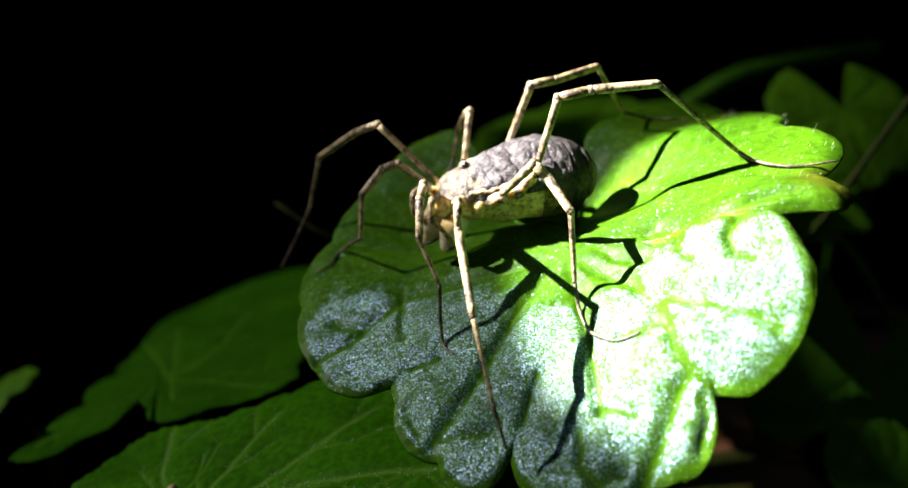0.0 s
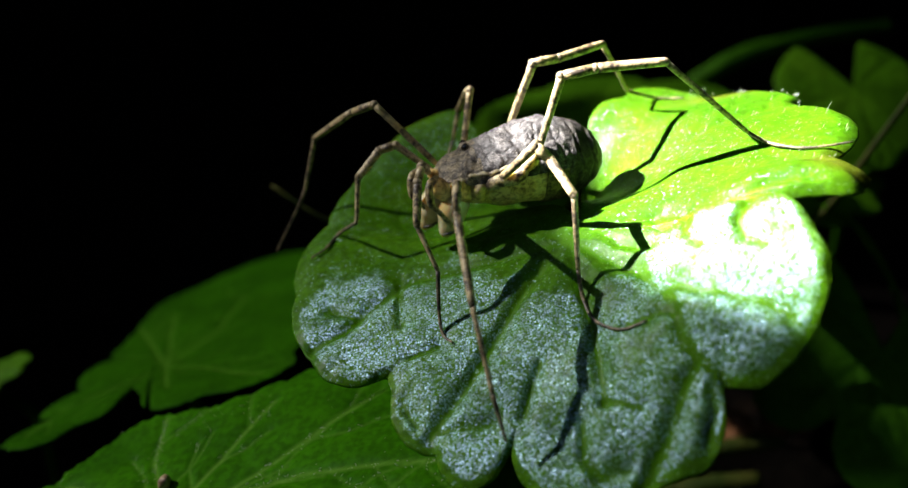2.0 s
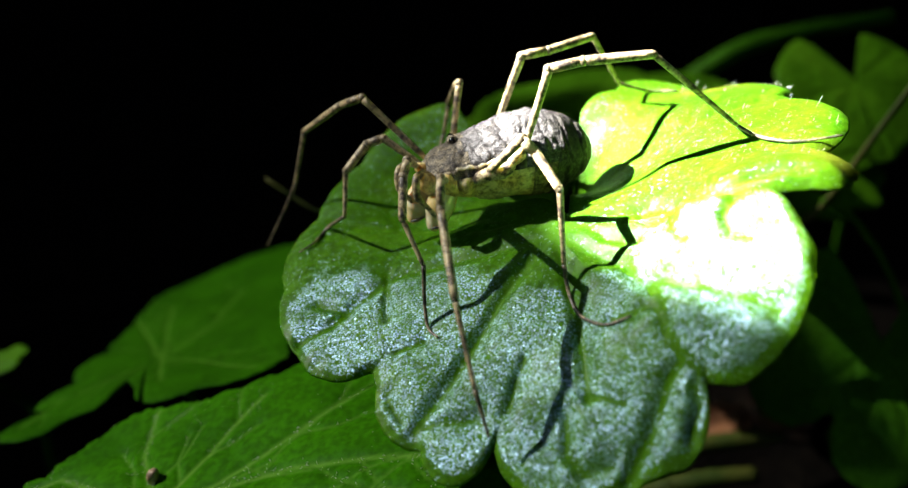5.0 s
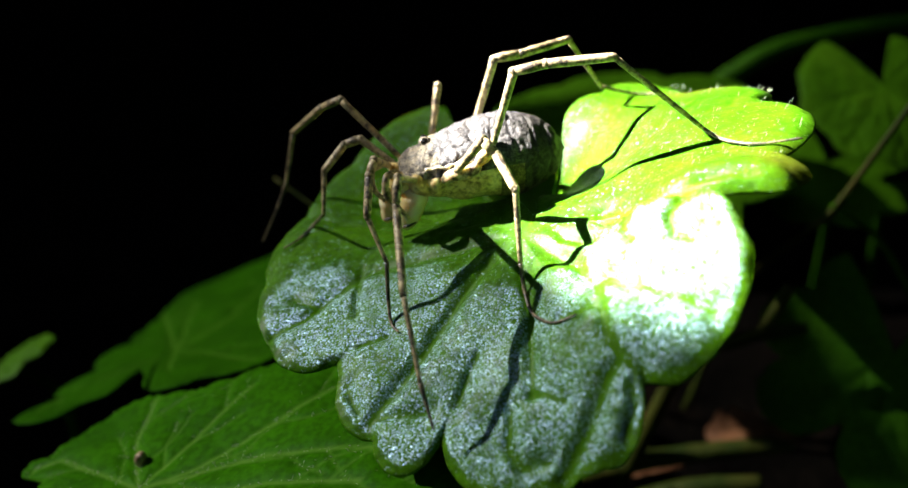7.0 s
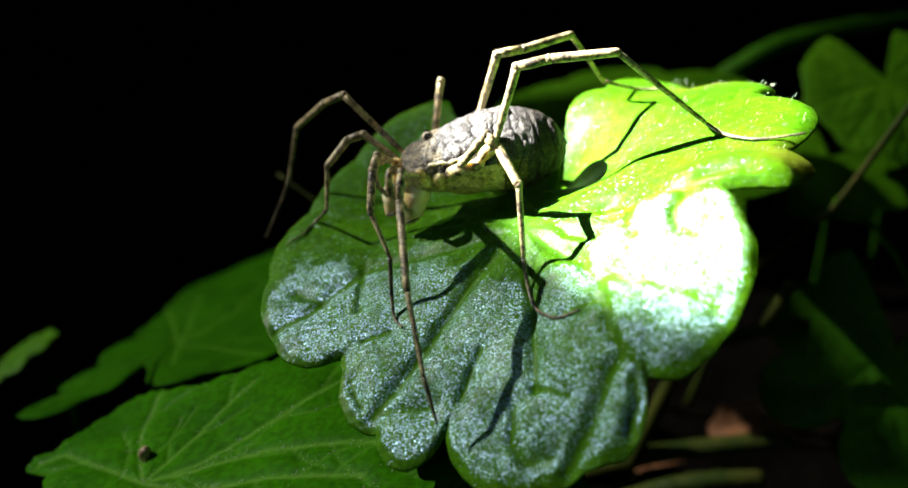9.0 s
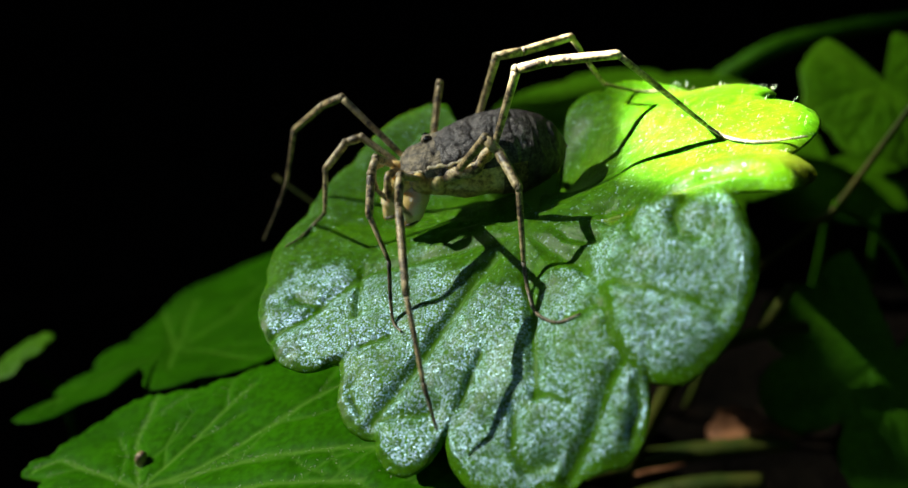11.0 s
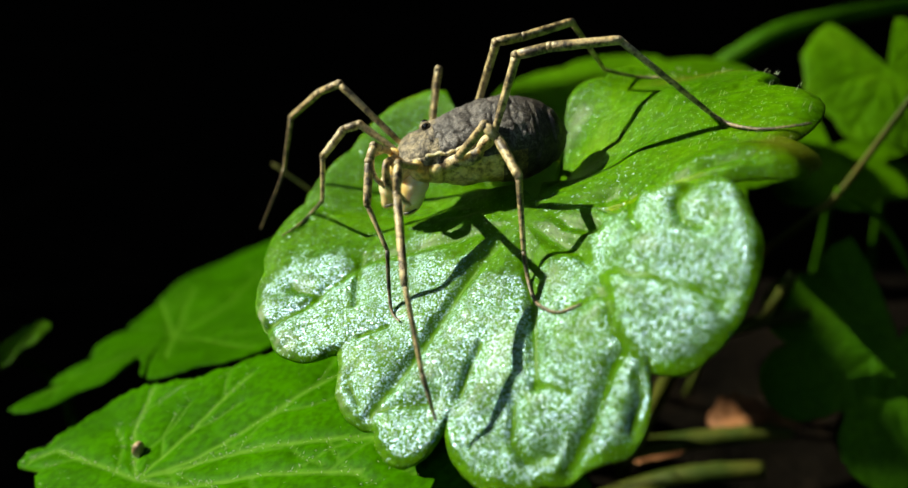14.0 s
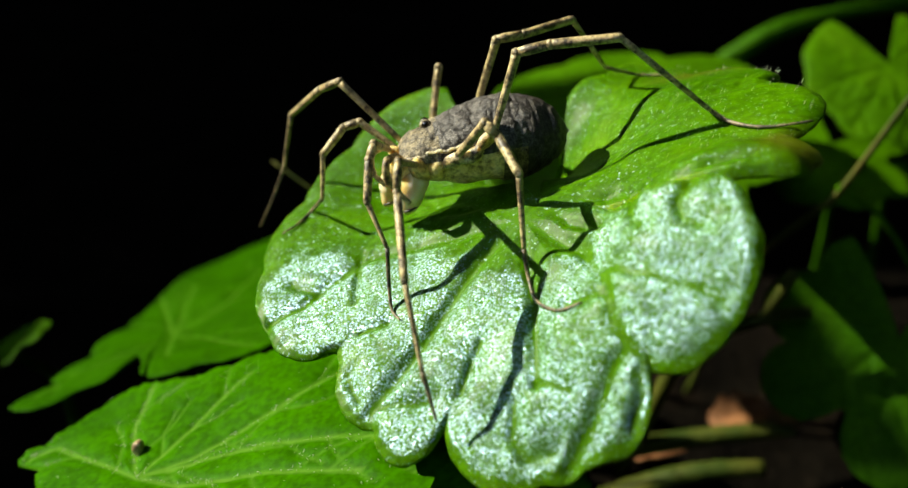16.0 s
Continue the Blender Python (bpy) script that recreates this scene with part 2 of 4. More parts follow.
wire(SHADE_SHELL, ramp(SHADE_SHELL, noise_tex(SHADE_SHELL, 14, 6, 0.7), [(0.4, (0.0001, 0.0001, 0.0001)), (0.62, (0.0002, 0.0003, 0.0001)), (0.8, (0.0006, 0.001, 0.0003))]), shell_b.inputs["Base Color"])


# ---- building helpers: plan numbers are centimetres, with the soil at 1.0 ----
def W(p):
    return Vector((p[0], p[1], p[2] - 1.0)) * 0.01


def part(name, bm, mat, parent=None, label="", smooth=True):
    """Links a bmesh, given in world metres, as one mesh object under a thing or a part."""
    root, off = parent, Vector()
    while root is not None:
        off += root.location
        root = root.parent
    bmesh.ops.translate(bm, verts=bm.verts, vec=-off)
    me = bpy.data.meshes.new(name)
    bm.to_mesh(me)
    bm.free()
    if smooth:
        me.polygons.foreach_set("use_smooth", [True] * len(me.polygons))
    for one in mat if isinstance(mat, (list, tuple)) else [mat]:
        me.materials.append(one)
    ob = new(name, me)
    ob.parent = parent
    return tagged(ob, label)


def thing(name, at, label, category, group="", kind=""):
    ob = new(name)
    ob.empty_display_size = 0.002
    ob.location = at
    return tagged(ob, label, category, group, kind)


def tube(bm, points, radii, sides=10, wobble=0.0):
    """A tapered tube along points (world metres), closed at both ends."""
    pts = [Vector(p) for p in points]
    side, rings = None, []
    for i, p in enumerate(pts):
        d = (pts[min(i + 1, len(pts) - 1)] - pts[max(i - 1, 0)]).normalized()
        if side is None:
            side = d.orthogonal().normalized()
        side = (side - d * side.dot(d)).normalized()
        up = d.cross(side)
        r = radii[i] if isinstance(radii, (list, tuple)) else radii
        ring = []
        for k in range(sides):
            a = 2 * math.pi * k / sides
            q = r * (1 + wobble * noise.noise((p + side * math.cos(a) * r) * 4000))
            ring.append(bm.verts.new(p + side * math.cos(a) * q + up * math.sin(a) * q))
        rings.append(ring)
    for a, b in zip(rings, rings[1:]):
        for k in range(sides):
            bm.faces.new((a[k], a[(k + 1) % sides], b[(k + 1) % sides], b[k]))
    bm.faces.new(rings[0][::-1])
    bm.faces.new(rings[-1])
    return bm


def curve_points(ctrl, n=12):
    """A smooth line through the control points."""
    c = [Vector(p) for p in ctrl]
    c = [2 * c[0] - c[1]] + c + [2 * c[-1] - c[-2]]
    out = []
    for i in range(1, len(c) - 2):
        for k in range(n):
            t = k / n
            out.append(0.5 * (2 * c[i] + (c[i + 1] - c[i - 1]) * t + (2 * c[i - 1] - 5 * c[i] + 4 * c[i + 1] - c[i + 2]) * t * t
                              + (3 * c[i] - c[i - 1] - 3 * c[i + 1] + c[i + 2]) * t ** 3))
    return out + [c[-2]]


# ---- leaves ----
def outline_radius(angles, centre, discs, low, sinus):
    """Distance of a crenate leaf's rim from its hub: the farthest rim of its rounded lobes, cut in by the sinus at the stalk."""
    r = np.full_like(angles, low)
    for x, y, q in discs:
        dx, dy = x - centre[0], y - centre[1]
        along = dx * np.cos(angles) + dy * np.sin(angles)
        off2 = dx * dx + dy * dy - along ** 2
        inside = (off2 < q * q) & (along > -q)
        r = np.where(inside, np.maximum(r, along + np.sqrt(np.maximum(q * q - off2, 0))), r)
    at, half = sinus
    d = np.abs((angles - radians(at) + np.pi) % (2 * np.pi) - np.pi) / radians(half)
    return np.where(d < 1, 0.04 + (r - 0.04) * np.clip(d, 0, 1) ** 8, r)


def vein_field(x, y, lines):
    """Distance to the nearest vein line."""
    best = np.full_like(x, 9.0)
    for line in lines:
        for (ax, ay), (bx, by) in zip(line, line[1:]):
            vx, vy = bx - ax, by - ay
            t = np.clip(((x - ax) * vx + (y - ay) * vy) / (vx * vx + vy * vy + 1e-9), 0, 1)
            best = np.minimum(best, np.hypot(x - ax - t * vx, y - ay - t * vy))
    return best


def side_veins(lines, step, length, seed):
    """Side veins that leave the main veins to both sides."""
    rnd, out = random.Random(seed), []
    for line in lines:
        run = 0.0
        for (ax, ay), (bx, by) in zip(line, line[1:]):
            vx, vy = bx - ax, by - ay
            n = math.hypot(vx, vy)
            s = step * 0.6
            while s < n:
                side = 1 if rnd.random() < 0.5 else -1
                a = math.atan2(vy, vx) + side * radians(rnd.uniform(38, 62))
                q = length * rnd.uniform(0.6, 1.1)
                px, py = ax + vx * s / n, ay + vy * s / n
                mid = (px + q * 0.5 * math.cos(a), py + q * 0.5 * math.sin(a))
                a -= side * radians(20)
                out.append([(px, py), mid, (mid[0] + q * 0.5 * math.cos(a), mid[1] + q * 0.5 * math.sin(a))])
                s += step * rnd.uniform(0.7, 1.3)
    return out


def quilting(d1, d2):
    """Swell of the tissue between sunken main and side veins, about its own mean."""
    return (1 - 0.8 * np.exp(-(d1 / 0.03) ** 2) - 0.5 * np.exp(-(d2 / 0.02) ** 2)) * (0.45 + 0.55 * np.sin(np.pi / 2 * np.minimum(1, np.minimum(d1, d2 * 1.3) / 0.13))) - 0.6


def blade_mesh(name, mat, parent, centre, rim, height, veins, sides, relief, thick, n_ang, n_rad, place, label="", autumn=None, skin=None, weight=None, toothed=0.0012):
    """A leaf blade as one closed sheet: quilted between its sunken veins, thickened downwards."""
    ang = np.linspace(0, 2 * np.pi, n_ang, endpoint=False)
    r = rim(ang) * (1 + toothed * (np.sin(ang * 61 + 3 * np.sin(ang * 7)) + 0.8 * np.sin(ang * 97 + 2 * np.sin(ang * 11))))
    s = (np.linspace(0, 1, n_rad + 1)[1:]) ** 0.8
    x = centre[0] + np.outer(s, r * np.cos(ang))
    y = centre[1] + np.outer(s, r * np.sin(ang))
    d1, d2 = vein_field(x, y, veins), vein_field(x, y, sides)
    z = height(x, y)
    quilt = relief * quilting(d1, d2)
    ripple = np.array([[noise.noise((a * 5, b * 5, 3.1)) + 0.5 * noise.noise((a * 13, b * 13, 7.7)) for a, b in zip(ra, rb)] for ra, rb in zip(x, y)])
    soft = weight(x, y) if weight else 1.0
    z = z + soft * (quilt + relief * 0.3 * ripple)
    edge = np.clip((np.broadcast_to(s[:, None], x.shape) - 0.9) / 0.1, 0, 1)
    z = z - relief * 0.8 * edge ** 2
    hub = (centre[0], centre[1], float(height(np.array(centre[0]), np.array(centre[1]))) - 0.45 * relief)
    top = [place(hub)] + [place((a, b, c)) for a, b, c in zip(x.ravel(), y.ravel(), z.ravel())]
    low = [place((hub[0], hub[1], hub[2] - thick))] + [place((a, b, c)) for a, b, c in zip(x.ravel(), y.ravel(), (z - thick * (1 - 0.7 * edge)).ravel())]
    n = len(top)
    faces = []
    for j in range(n_ang):
        k = (j + 1) % n_ang
        faces.append((0, 1 + j, 1 + k))
        faces.append((n, n + 1 + k, n + 1 + j))
        for i in range(n_rad - 1):
            a, b = 1 + i * n_ang, 1 + (i + 1) * n_ang
            faces.append((a + j, b + j, b + k, a + k))
            faces.append((n + a + k, n + b + k, n + b + j, n + a + j))
        b = 1 + (n_rad - 1) * n_ang
        faces.append((b + j, n + b + j, n + b + k, b + k))
    off = parent.location
    me = bpy.data.meshes.new(name)
    me.from_pydata([tuple(Vector(p) - off) for p in top + low], [], faces)
    me.polygons.foreach_set("use_smooth", [True] * len(me.polygons))
    me.materials.append(mat)
    vein = np.concatenate([[1.0], np.clip(0.9 * np.exp(-(d1 / 0.014) ** 2) + 0.5 * np.exp(-(d2 / 0.009) ** 2), 0, 1).ravel()])
    old = autumn(x, y).ravel() if autumn else np.zeros(x.size)
    old = np.concatenate([[0.0], old])
    bare = (0.62 * np.exp(-(d1 / 0.017) ** 2) + 0.5 * np.exp(-(d2 / 0.014) ** 2)) * np.clip(0.85 + 0.9 * ripple, 0.3, 1.3)
    waxy = skin(x, y, np.broadcast_to(s[:, None], x.shape)) if skin else np.zeros_like(x)
    outer = np.concatenate([[0.0], (waxy - bare + 0.42 * np.minimum(waxy, 0.75) * np.minimum(quilting(d1, d2) - 0.2, 0.1)).ravel()])
    for key, val in (("vein", vein), ("autumn", old), ("skin", outer)):
        me.attributes.new(key, "FLOAT", "POINT").data.foreach_set("value", np.concatenate([val, val]).astype(np.float32))
    ob = new(name, me)
    ob.parent = parent
    return tagged(ob, label)


def main_height(x, y):
    """Rise of the big leaf: lobes lifted on one side, dipped at the stalk, drooping towards the front."""
    u, v = x - 0.6, y - 4.0
    z = 4.342 + 0.423 * u + 0.349 * v - 0.031 * u * u - 0.120 * u * v - 0.085 * v * v - 0.053 * u ** 3 - 0.131 * u * u * v - 0.095 * u * v * v + 0.060 * v ** 3
    for a, b, s, k in ((0.62, 4.5, 0.3, -0.439), (1.2, 4.95, 0.45, -0.196), (0.8, 3.0, 0.25, 0.089), (0.0, 4.6, 0.5, -0.264), (0.86, 4.14, 0.25, -0.14)):
        z = z + k * np.exp(-((x - a) ** 2 + (y - b) ** 2) / s ** 2)
    return z + 0.227 * np.exp(-(((x - 1.292) ** 2 + (y - 3.182) ** 2) / 0.439 ** 2) ** 2)


def main_surface(x, y):
    """The big leaf's upper face, with its quilting."""
    x, y = np.array([x]), np.array([y])
    d1, d2 = vein_field(x, y, MAIN_VEINS), vein_field(x, y, MAIN_SIDES)
    return float((main_height(x, y) + MAIN_RELIEF * main_weight(x, y) * quilting(d1, d2))[0])


def main_weight(x, y):
    return np.clip(np.hypot(x - 0.6, y - 3.8) / 0.4, 0.2, 1) * (0.3 + 0.7 * np.clip((4.1 - y - 0.5 * np.maximum(x - 0.9, 0)) / 0.5, 0, 1))


MAIN_RELIEF = 0.05
MAIN_HUB = (0.6, 3.8)
MAIN_LOBES = [(-0.302, 3.845, 0.496), (-0.329, 4.122, 0.499), (-0.22, 4.432, 0.477), (-0.086, 4.649, 0.439), (-0.42, 3.575, 0.25), (0.046, 3.393, 0.34), (-0.049, 3.211, 0.225),
              (0.087, 2.985, 0.155), (0.567, 3.004, 0.339), (0.711, 2.941, 0.278), (0.925, 2.788, 0.113), (0.84, 2.822, 0.15), (0.446, 2.945, 0.209), (1.18, 3.037, 0.24), (1.132, 3.119, 0.268),
              (1.484, 3.511, 0.24), (1.466, 4.01, 0.394), (1.489, 4.538, 0.31), (1.206, 4.853, 0.253), (1.035, 4.619, 0.346), (1.534, 3.371, 0.121)]
VEIN_HUB = (0.54, 3.73)
MAIN_VEINS = [[VEIN_HUB, (0.401, 3.623), (0.277, 3.496), (0.137, 3.3), (0.045, 3.187), (-0.09, 3.05)],
              [VEIN_HUB, (0.572, 3.488), (0.592, 3.342), (0.602, 3.177), (0.612, 2.96)],
              [VEIN_HUB, (0.684, 3.554), (0.803, 3.417), (0.863, 3.227), (0.898, 2.995), (0.949, 2.916), (1.016, 2.873)],
              [(0.949, 2.916), (0.898, 2.885), (0.825, 2.774), (0.741, 2.695)],
              [(0.863, 3.227), (0.964, 3.116), (1.083, 3.035), (1.274, 2.916)],
              [VEIN_HUB, (0.786, 3.725), (0.934, 3.675), (1.081, 3.511), (1.216, 3.379)],
              [VEIN_HUB, (0.86, 4.0), (1.2, 4.15), (1.75, 4.25)],
              [VEIN_HUB, (0.085, 3.81), (-0.21, 3.84), (-0.396, 3.724), (-0.518, 3.61), (-0.65, 3.56)],
              [VEIN_HUB, (0.2, 4.1), (-0.6, 4.4)]]
# short creases between the veins
MAIN_CREASES = [[(0.612, 2.961), (0.739, 2.884)], [(1.19, 3.332), (1.143, 3.289), (1.157, 3.204), (1.224, 3.152)], [(-0.261, 3.88), (-0.254, 3.72), (-0.239, 3.578)],
                [(-0.196, 3.399), (-0.063, 3.417)], [(0.372, 3.204), (0.339, 3.134), (0.297, 3.026)], [(0.161, 3.036), (-0.041, 3.052)],
                [(0.526, 2.934), (0.519, 2.814), (0.577, 2.749), (0.686, 2.744)], [(0.99, 2.841), (1.0, 2.791), (0.97, 2.738)], [(-0.218, 3.201), (-0.149, 3.092)],
                [(-0.45, 3.68), (-0.6, 3.76)], [(0.72, 3.2), (0.88, 3.1)]]
MAIN_SIDES = MAIN_CREASES + side_veins(MAIN_VEINS[5:7] + MAIN_VEINS[8:], 0.2, 0.3, 5)


def big_leaf():
    hub = (MAIN_HUB[0], MAIN_HUB[1], float(main_height(np.array(0.6), np.array(3.8))))
    foot = W((0.75, 4.3, 1.0))
    leaf = thing("ground_ivy_leaf", foot, "large round scalloped glossy green ground ivy leaf under the harvestman", "leaf")
    blade_mesh("blade", LEAF, leaf, MAIN_HUB, lambda a: outline_radius(a, MAIN_HUB, MAIN_LOBES, 0.72, (97, 16)), main_height,
               MAIN_VEINS, MAIN_SIDES, MAIN_RELIEF, 0.03, 560, 150, W,
               skin=lambda x, y, s: np.clip((s - 0.27) / 0.22, 0, 1) * np.clip((np.hypot(x - 1.62, (y - 4.2) * 0.9) - 0.86) / 0.1, 0, 1) * np.clip((4.02 - y + 0.07 * np.sin(11 * x + 5 * y) + 0.05 * np.sin(27 * x - 8 * y)) / 0.34, 0, 1) * np.clip((0.985 - s) / 0.03, 0, 1) * 0.75,
               weight=main_weight,
               autumn=lambda x, y: np.clip(1.6 * np.exp(-(((x - 1.68) / 0.16) ** 2 + ((y - 3.5) / 0.14) ** 2)) + 0.6 * np.exp(-(((x - 1.5) / 0.25) ** 2 + ((y - 4.75) / 0.12) ** 2)), 0, 0.45))
    line = curve_points([W((hub[0], hub[1], hub[2] - 0.12)), W((0.66, 3.95, 3.8)), W((0.8, 4.25, 2.7)), foot], 6)
    part("petiole", tube(bmesh.new(), line, 0.0007, 10), STEM, leaf, "slender green leaf stalk")
    rnd = random.Random(8)
    bm = bmesh.new()
    angs = np.array([rnd.uniform(24, 58) for _ in range(30)] + [rnd.uniform(-18, 64) for _ in range(70)] + [rnd.uniform(-60, 70) for _ in range(30)])
    for k, a in enumerate(np.radians(angs)):
        before, r, after = (float(q) for q in outline_radius(np.array([a - 0.04, a, a + 0.04]), MAIN_HUB, MAIN_LOBES, 0.72, (97, 16)))
        if k < 30 and abs(after - before) > 0.07:
            continue
        s = 0.995 if k < 30 else rnd.uniform(0.45, 0.98)
        x, y = MAIN_HUB[0] + r * s * math.cos(a), MAIN_HUB[1] + r * s * math.sin(a)
        z = main_surface(x, y) - (0.02 if s > 0.99 else 0.0)
        n = rnd.uniform(0.012, 0.03) if k < 30 else rnd.uniform(0.016, 0.04)
        out = (math.cos(a) * (0.8 if s > 0.99 else 0.2), math.sin(a) * (0.8 if s > 0.99 else 0.2))
        p, q = W((x, y, z)), W((x + n * out[0], y + n * out[1], z + n * rnd.uniform(0.4, 0.9)))
        tube(bm, [p, p.lerp(q, 0.6), q], [0.000012, 0.000009, 0.000004], 4)
    tagged(part("hair", bm, HAIR, leaf, "fine white leaf hairs"), kind="stuff")


def small_leaf(name, hub, size, turn, tip, lean, foot, mat, label, low=None, lobes=9, relief=0.03, seed=1, detail=(220, 46), gap=25, cup=0.12, back=0.12, own=None, notch=180, hairs=0, ribs=None):
    """A scalloped leaf about its hub; turn: heading of its tip, tip: fall towards the tip, lean: fall to its side."""
    rnd = random.Random(seed)
    discs = []
    for k in range(lobes):
        a = radians(-150 + 300 * k / (lobes - 1) + rnd.uniform(-4, 4))
        reach = size * (1.0 - back * abs(a) / 2.6)
        q = reach * rnd.uniform(0.29, 0.34)
        discs.append(((reach - q) * math.cos(a), (reach - q) * math.sin(a), q))
    discs = own or discs
    veins = []
    for k in range(7):
        a = radians(-126 + 42 * k + rnd.uniform(-5, 5))
        b = a + radians(rnd.uniform(-8, 8))
        reach = size * (1.0 - back * abs(a) / 2.6)
        veins.append([(0, 0), (0.45 * reach * math.cos(a), 0.45 * reach * math.sin(a)), (0.92 * reach * math.cos(b), 0.92 * reach * math.sin(b))])
    veins = ribs or veins
    fine = side_veins(veins, 0.16 * size, 0.28 * size, seed)
    m = Matrix.Translation(W(hub)) @ pose(0, 0, 0, 0, 0, turn) @ pose(0, 0, 0, lean, tip, 0)
    at = W(foot)
    leaf = thing(name, at, label, "leaf", "ground ivy leaves")
    blade_mesh("blade", mat, leaf, (0.0, 0.0), lambda a: outline_radius(a, (0.0, 0.0), discs, low or size * 0.7 * (1 - back), (notch, gap)),
               lambda x, y: -cup * (x * x + y * y) / size + 0.02 * np.sin(x * 4 + seed) * np.cos(y * 5), veins, fine,
               relief, 0.03, detail[0], detail[1], lambda p: m @ (Vector(p) * 0.01), toothed=0.006)
    if hairs:
        bm = bmesh.new()
        for _ in range(hairs):
            if rnd.random() < 0.6:
                line = rnd.choice(fine if rnd.random() < 0.5 else veins)
                k = rnd.randrange(len(line) - 1)
                (ax, ay), (bx, by), f = line[k], line[k + 1], rnd.random()
                x, y = ax + (bx - ax) * f + rnd.gauss(0, 0.008), ay + (by - ay) * f + rnd.gauss(0, 0.008)
                if min(math.hypot(x - p, y - q) - r for p, q, r in discs) > -0.03:
                    continue
            else:
                x, y, q = rnd.choice(discs)
                a, r = rnd.uniform(0, 2 * math.pi), q * math.sqrt(rnd.random())
                x, y = x + r * math.cos(a), y + r * math.sin(a)
            z = -cup * (x * x + y * y) / size + 0.02 * math.sin(x * 4 + seed) * math.cos(y * 5)
            b, n = rnd.uniform(0, 6.28), rnd.uniform(0.005, 0.016)
            p, q = Vector((x, y, z)), Vector((x + n * math.cos(b), y + n * math.sin(b), z + n * 0.55))
            tube(bm, [m @ (p * 0.01), m @ (p.lerp(q, 0.6) * 0.01), m @ (q * 0.01)], [0.000015, 0.000012, 0.000006], 4)
        tagged(part("hair", bm, HAIR, leaf, "fine white leaf hairs"), kind="stuff")
    top = m @ Vector((0, 0, -0.0012))
    line = curve_points([top, top.lerp(at, 0.4) + Vector((0.001, 0.001, 0.001)), at], 6)
    part("petiole", tube(bmesh.new(), line, 0.0004, 8), LEAF_SHADED, leaf, "thin leaf stalk, its green darkened for shade")
    return leaf


big_leaf()
small_leaf("ground_ivy_leaf", (-1.381, 3.292, 2.945), 1.7, 0, -16.7, 2.9, (-1.3, 3.6, 1.0), LEAF_LOW, "broad matt green leaf with pale veins below the large leaf", low=0.2, seed=3, detail=(480, 120), hairs=760, cup=0.02, relief=0.016, notch=-120, gap=0.01,
           ribs=[[(0.0, 0.0), (0.11, 0.17), (0.24, 0.37), (0.44, 0.68)], [(0.0, 0.0), (0.28, 0.08), (0.53, 0.22), (0.75, 0.38), (1.05, 0.6)], [(0.0, 0.0), (0.36, 0.06), (0.67, 0.08), (1.4, -0.06)],
                 [(0.0, 0.0), (-0.21, 0.43), (-0.26, 0.82)], [(0.0, 0.0), (-0.36, 0.2), (-0.69, 0.4), (-0.85, 0.36)], [(0.0, 0.0), (0.27, -0.1), (0.74, -0.13), (1.26, -0.24)]],
           own=[(-0.652, 0.461, 0.147), (-0.855, 0.382, 0.082), (-0.214, 0.036, 0.301), (-0.367, 0.386, 0.393), (-0.437, 0.332, 0.318), (-0.317, 0.563, 0.301), (-0.001, 0.658, 0.164), (-0.17, 0.6, 0.25), (0.2, 0.56, 0.27),
                (0.395, 0.702, 0.175), (0.717, 0.62, 0.335), (0.872, 0.155, 0.693), (1.206, -0.09, 0.314), (1.6, 0.4, 0.45), (1.8, 0.0, 0.45), (1.9, -0.35, 0.4), (1.4, -0.45, 0.4), (0.6, -0.181, 0.369), (0.059, -0.212, 0.242), (-0.528, 0.048, 0.133)])
small_leaf("ground_ivy_leaf", (-2.218, 5.487, 2.36), 1.5, 0, -14, -11.1, (-2.0, 5.6, 1.0), LEAF_LOW_SHADED, "green scalloped leaf with half shade put into its colour", low=0.15, seed=4, detail=(360, 80), cup=-0.02, relief=0.012, notch=-70, gap=0.01,
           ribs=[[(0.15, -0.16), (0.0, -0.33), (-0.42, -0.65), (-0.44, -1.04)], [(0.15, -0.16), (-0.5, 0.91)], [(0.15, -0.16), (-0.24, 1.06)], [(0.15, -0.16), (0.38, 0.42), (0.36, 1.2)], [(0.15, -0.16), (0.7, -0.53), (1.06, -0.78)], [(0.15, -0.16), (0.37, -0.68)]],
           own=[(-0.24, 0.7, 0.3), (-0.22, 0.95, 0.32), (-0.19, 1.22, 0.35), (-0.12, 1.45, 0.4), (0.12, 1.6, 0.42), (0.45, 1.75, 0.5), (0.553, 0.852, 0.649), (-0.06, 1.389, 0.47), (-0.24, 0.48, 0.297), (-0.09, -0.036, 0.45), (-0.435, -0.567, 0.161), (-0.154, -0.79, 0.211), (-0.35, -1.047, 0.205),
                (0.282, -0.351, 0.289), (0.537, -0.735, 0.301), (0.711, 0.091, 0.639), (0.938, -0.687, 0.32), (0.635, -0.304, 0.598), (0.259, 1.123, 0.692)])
small_leaf("ground_ivy_leaf", (1.2, 6.6, 3.66), 1.5, 85, -12, -7, (1.0, 7.0, 1.0), LEAF_FAR, "dark green leaf standing behind the large leaf", seed=5, back=0.1, relief=0.015)
small_leaf("ground_ivy_leaf", (3.55, 7.6, 3.78), 0.78, -80, 34, 3, (4.3, 8.9, 1.0), LEAF_FAR, "blurred green leaf in the undergrowth", low=0.69, seed=6, relief=0.015)
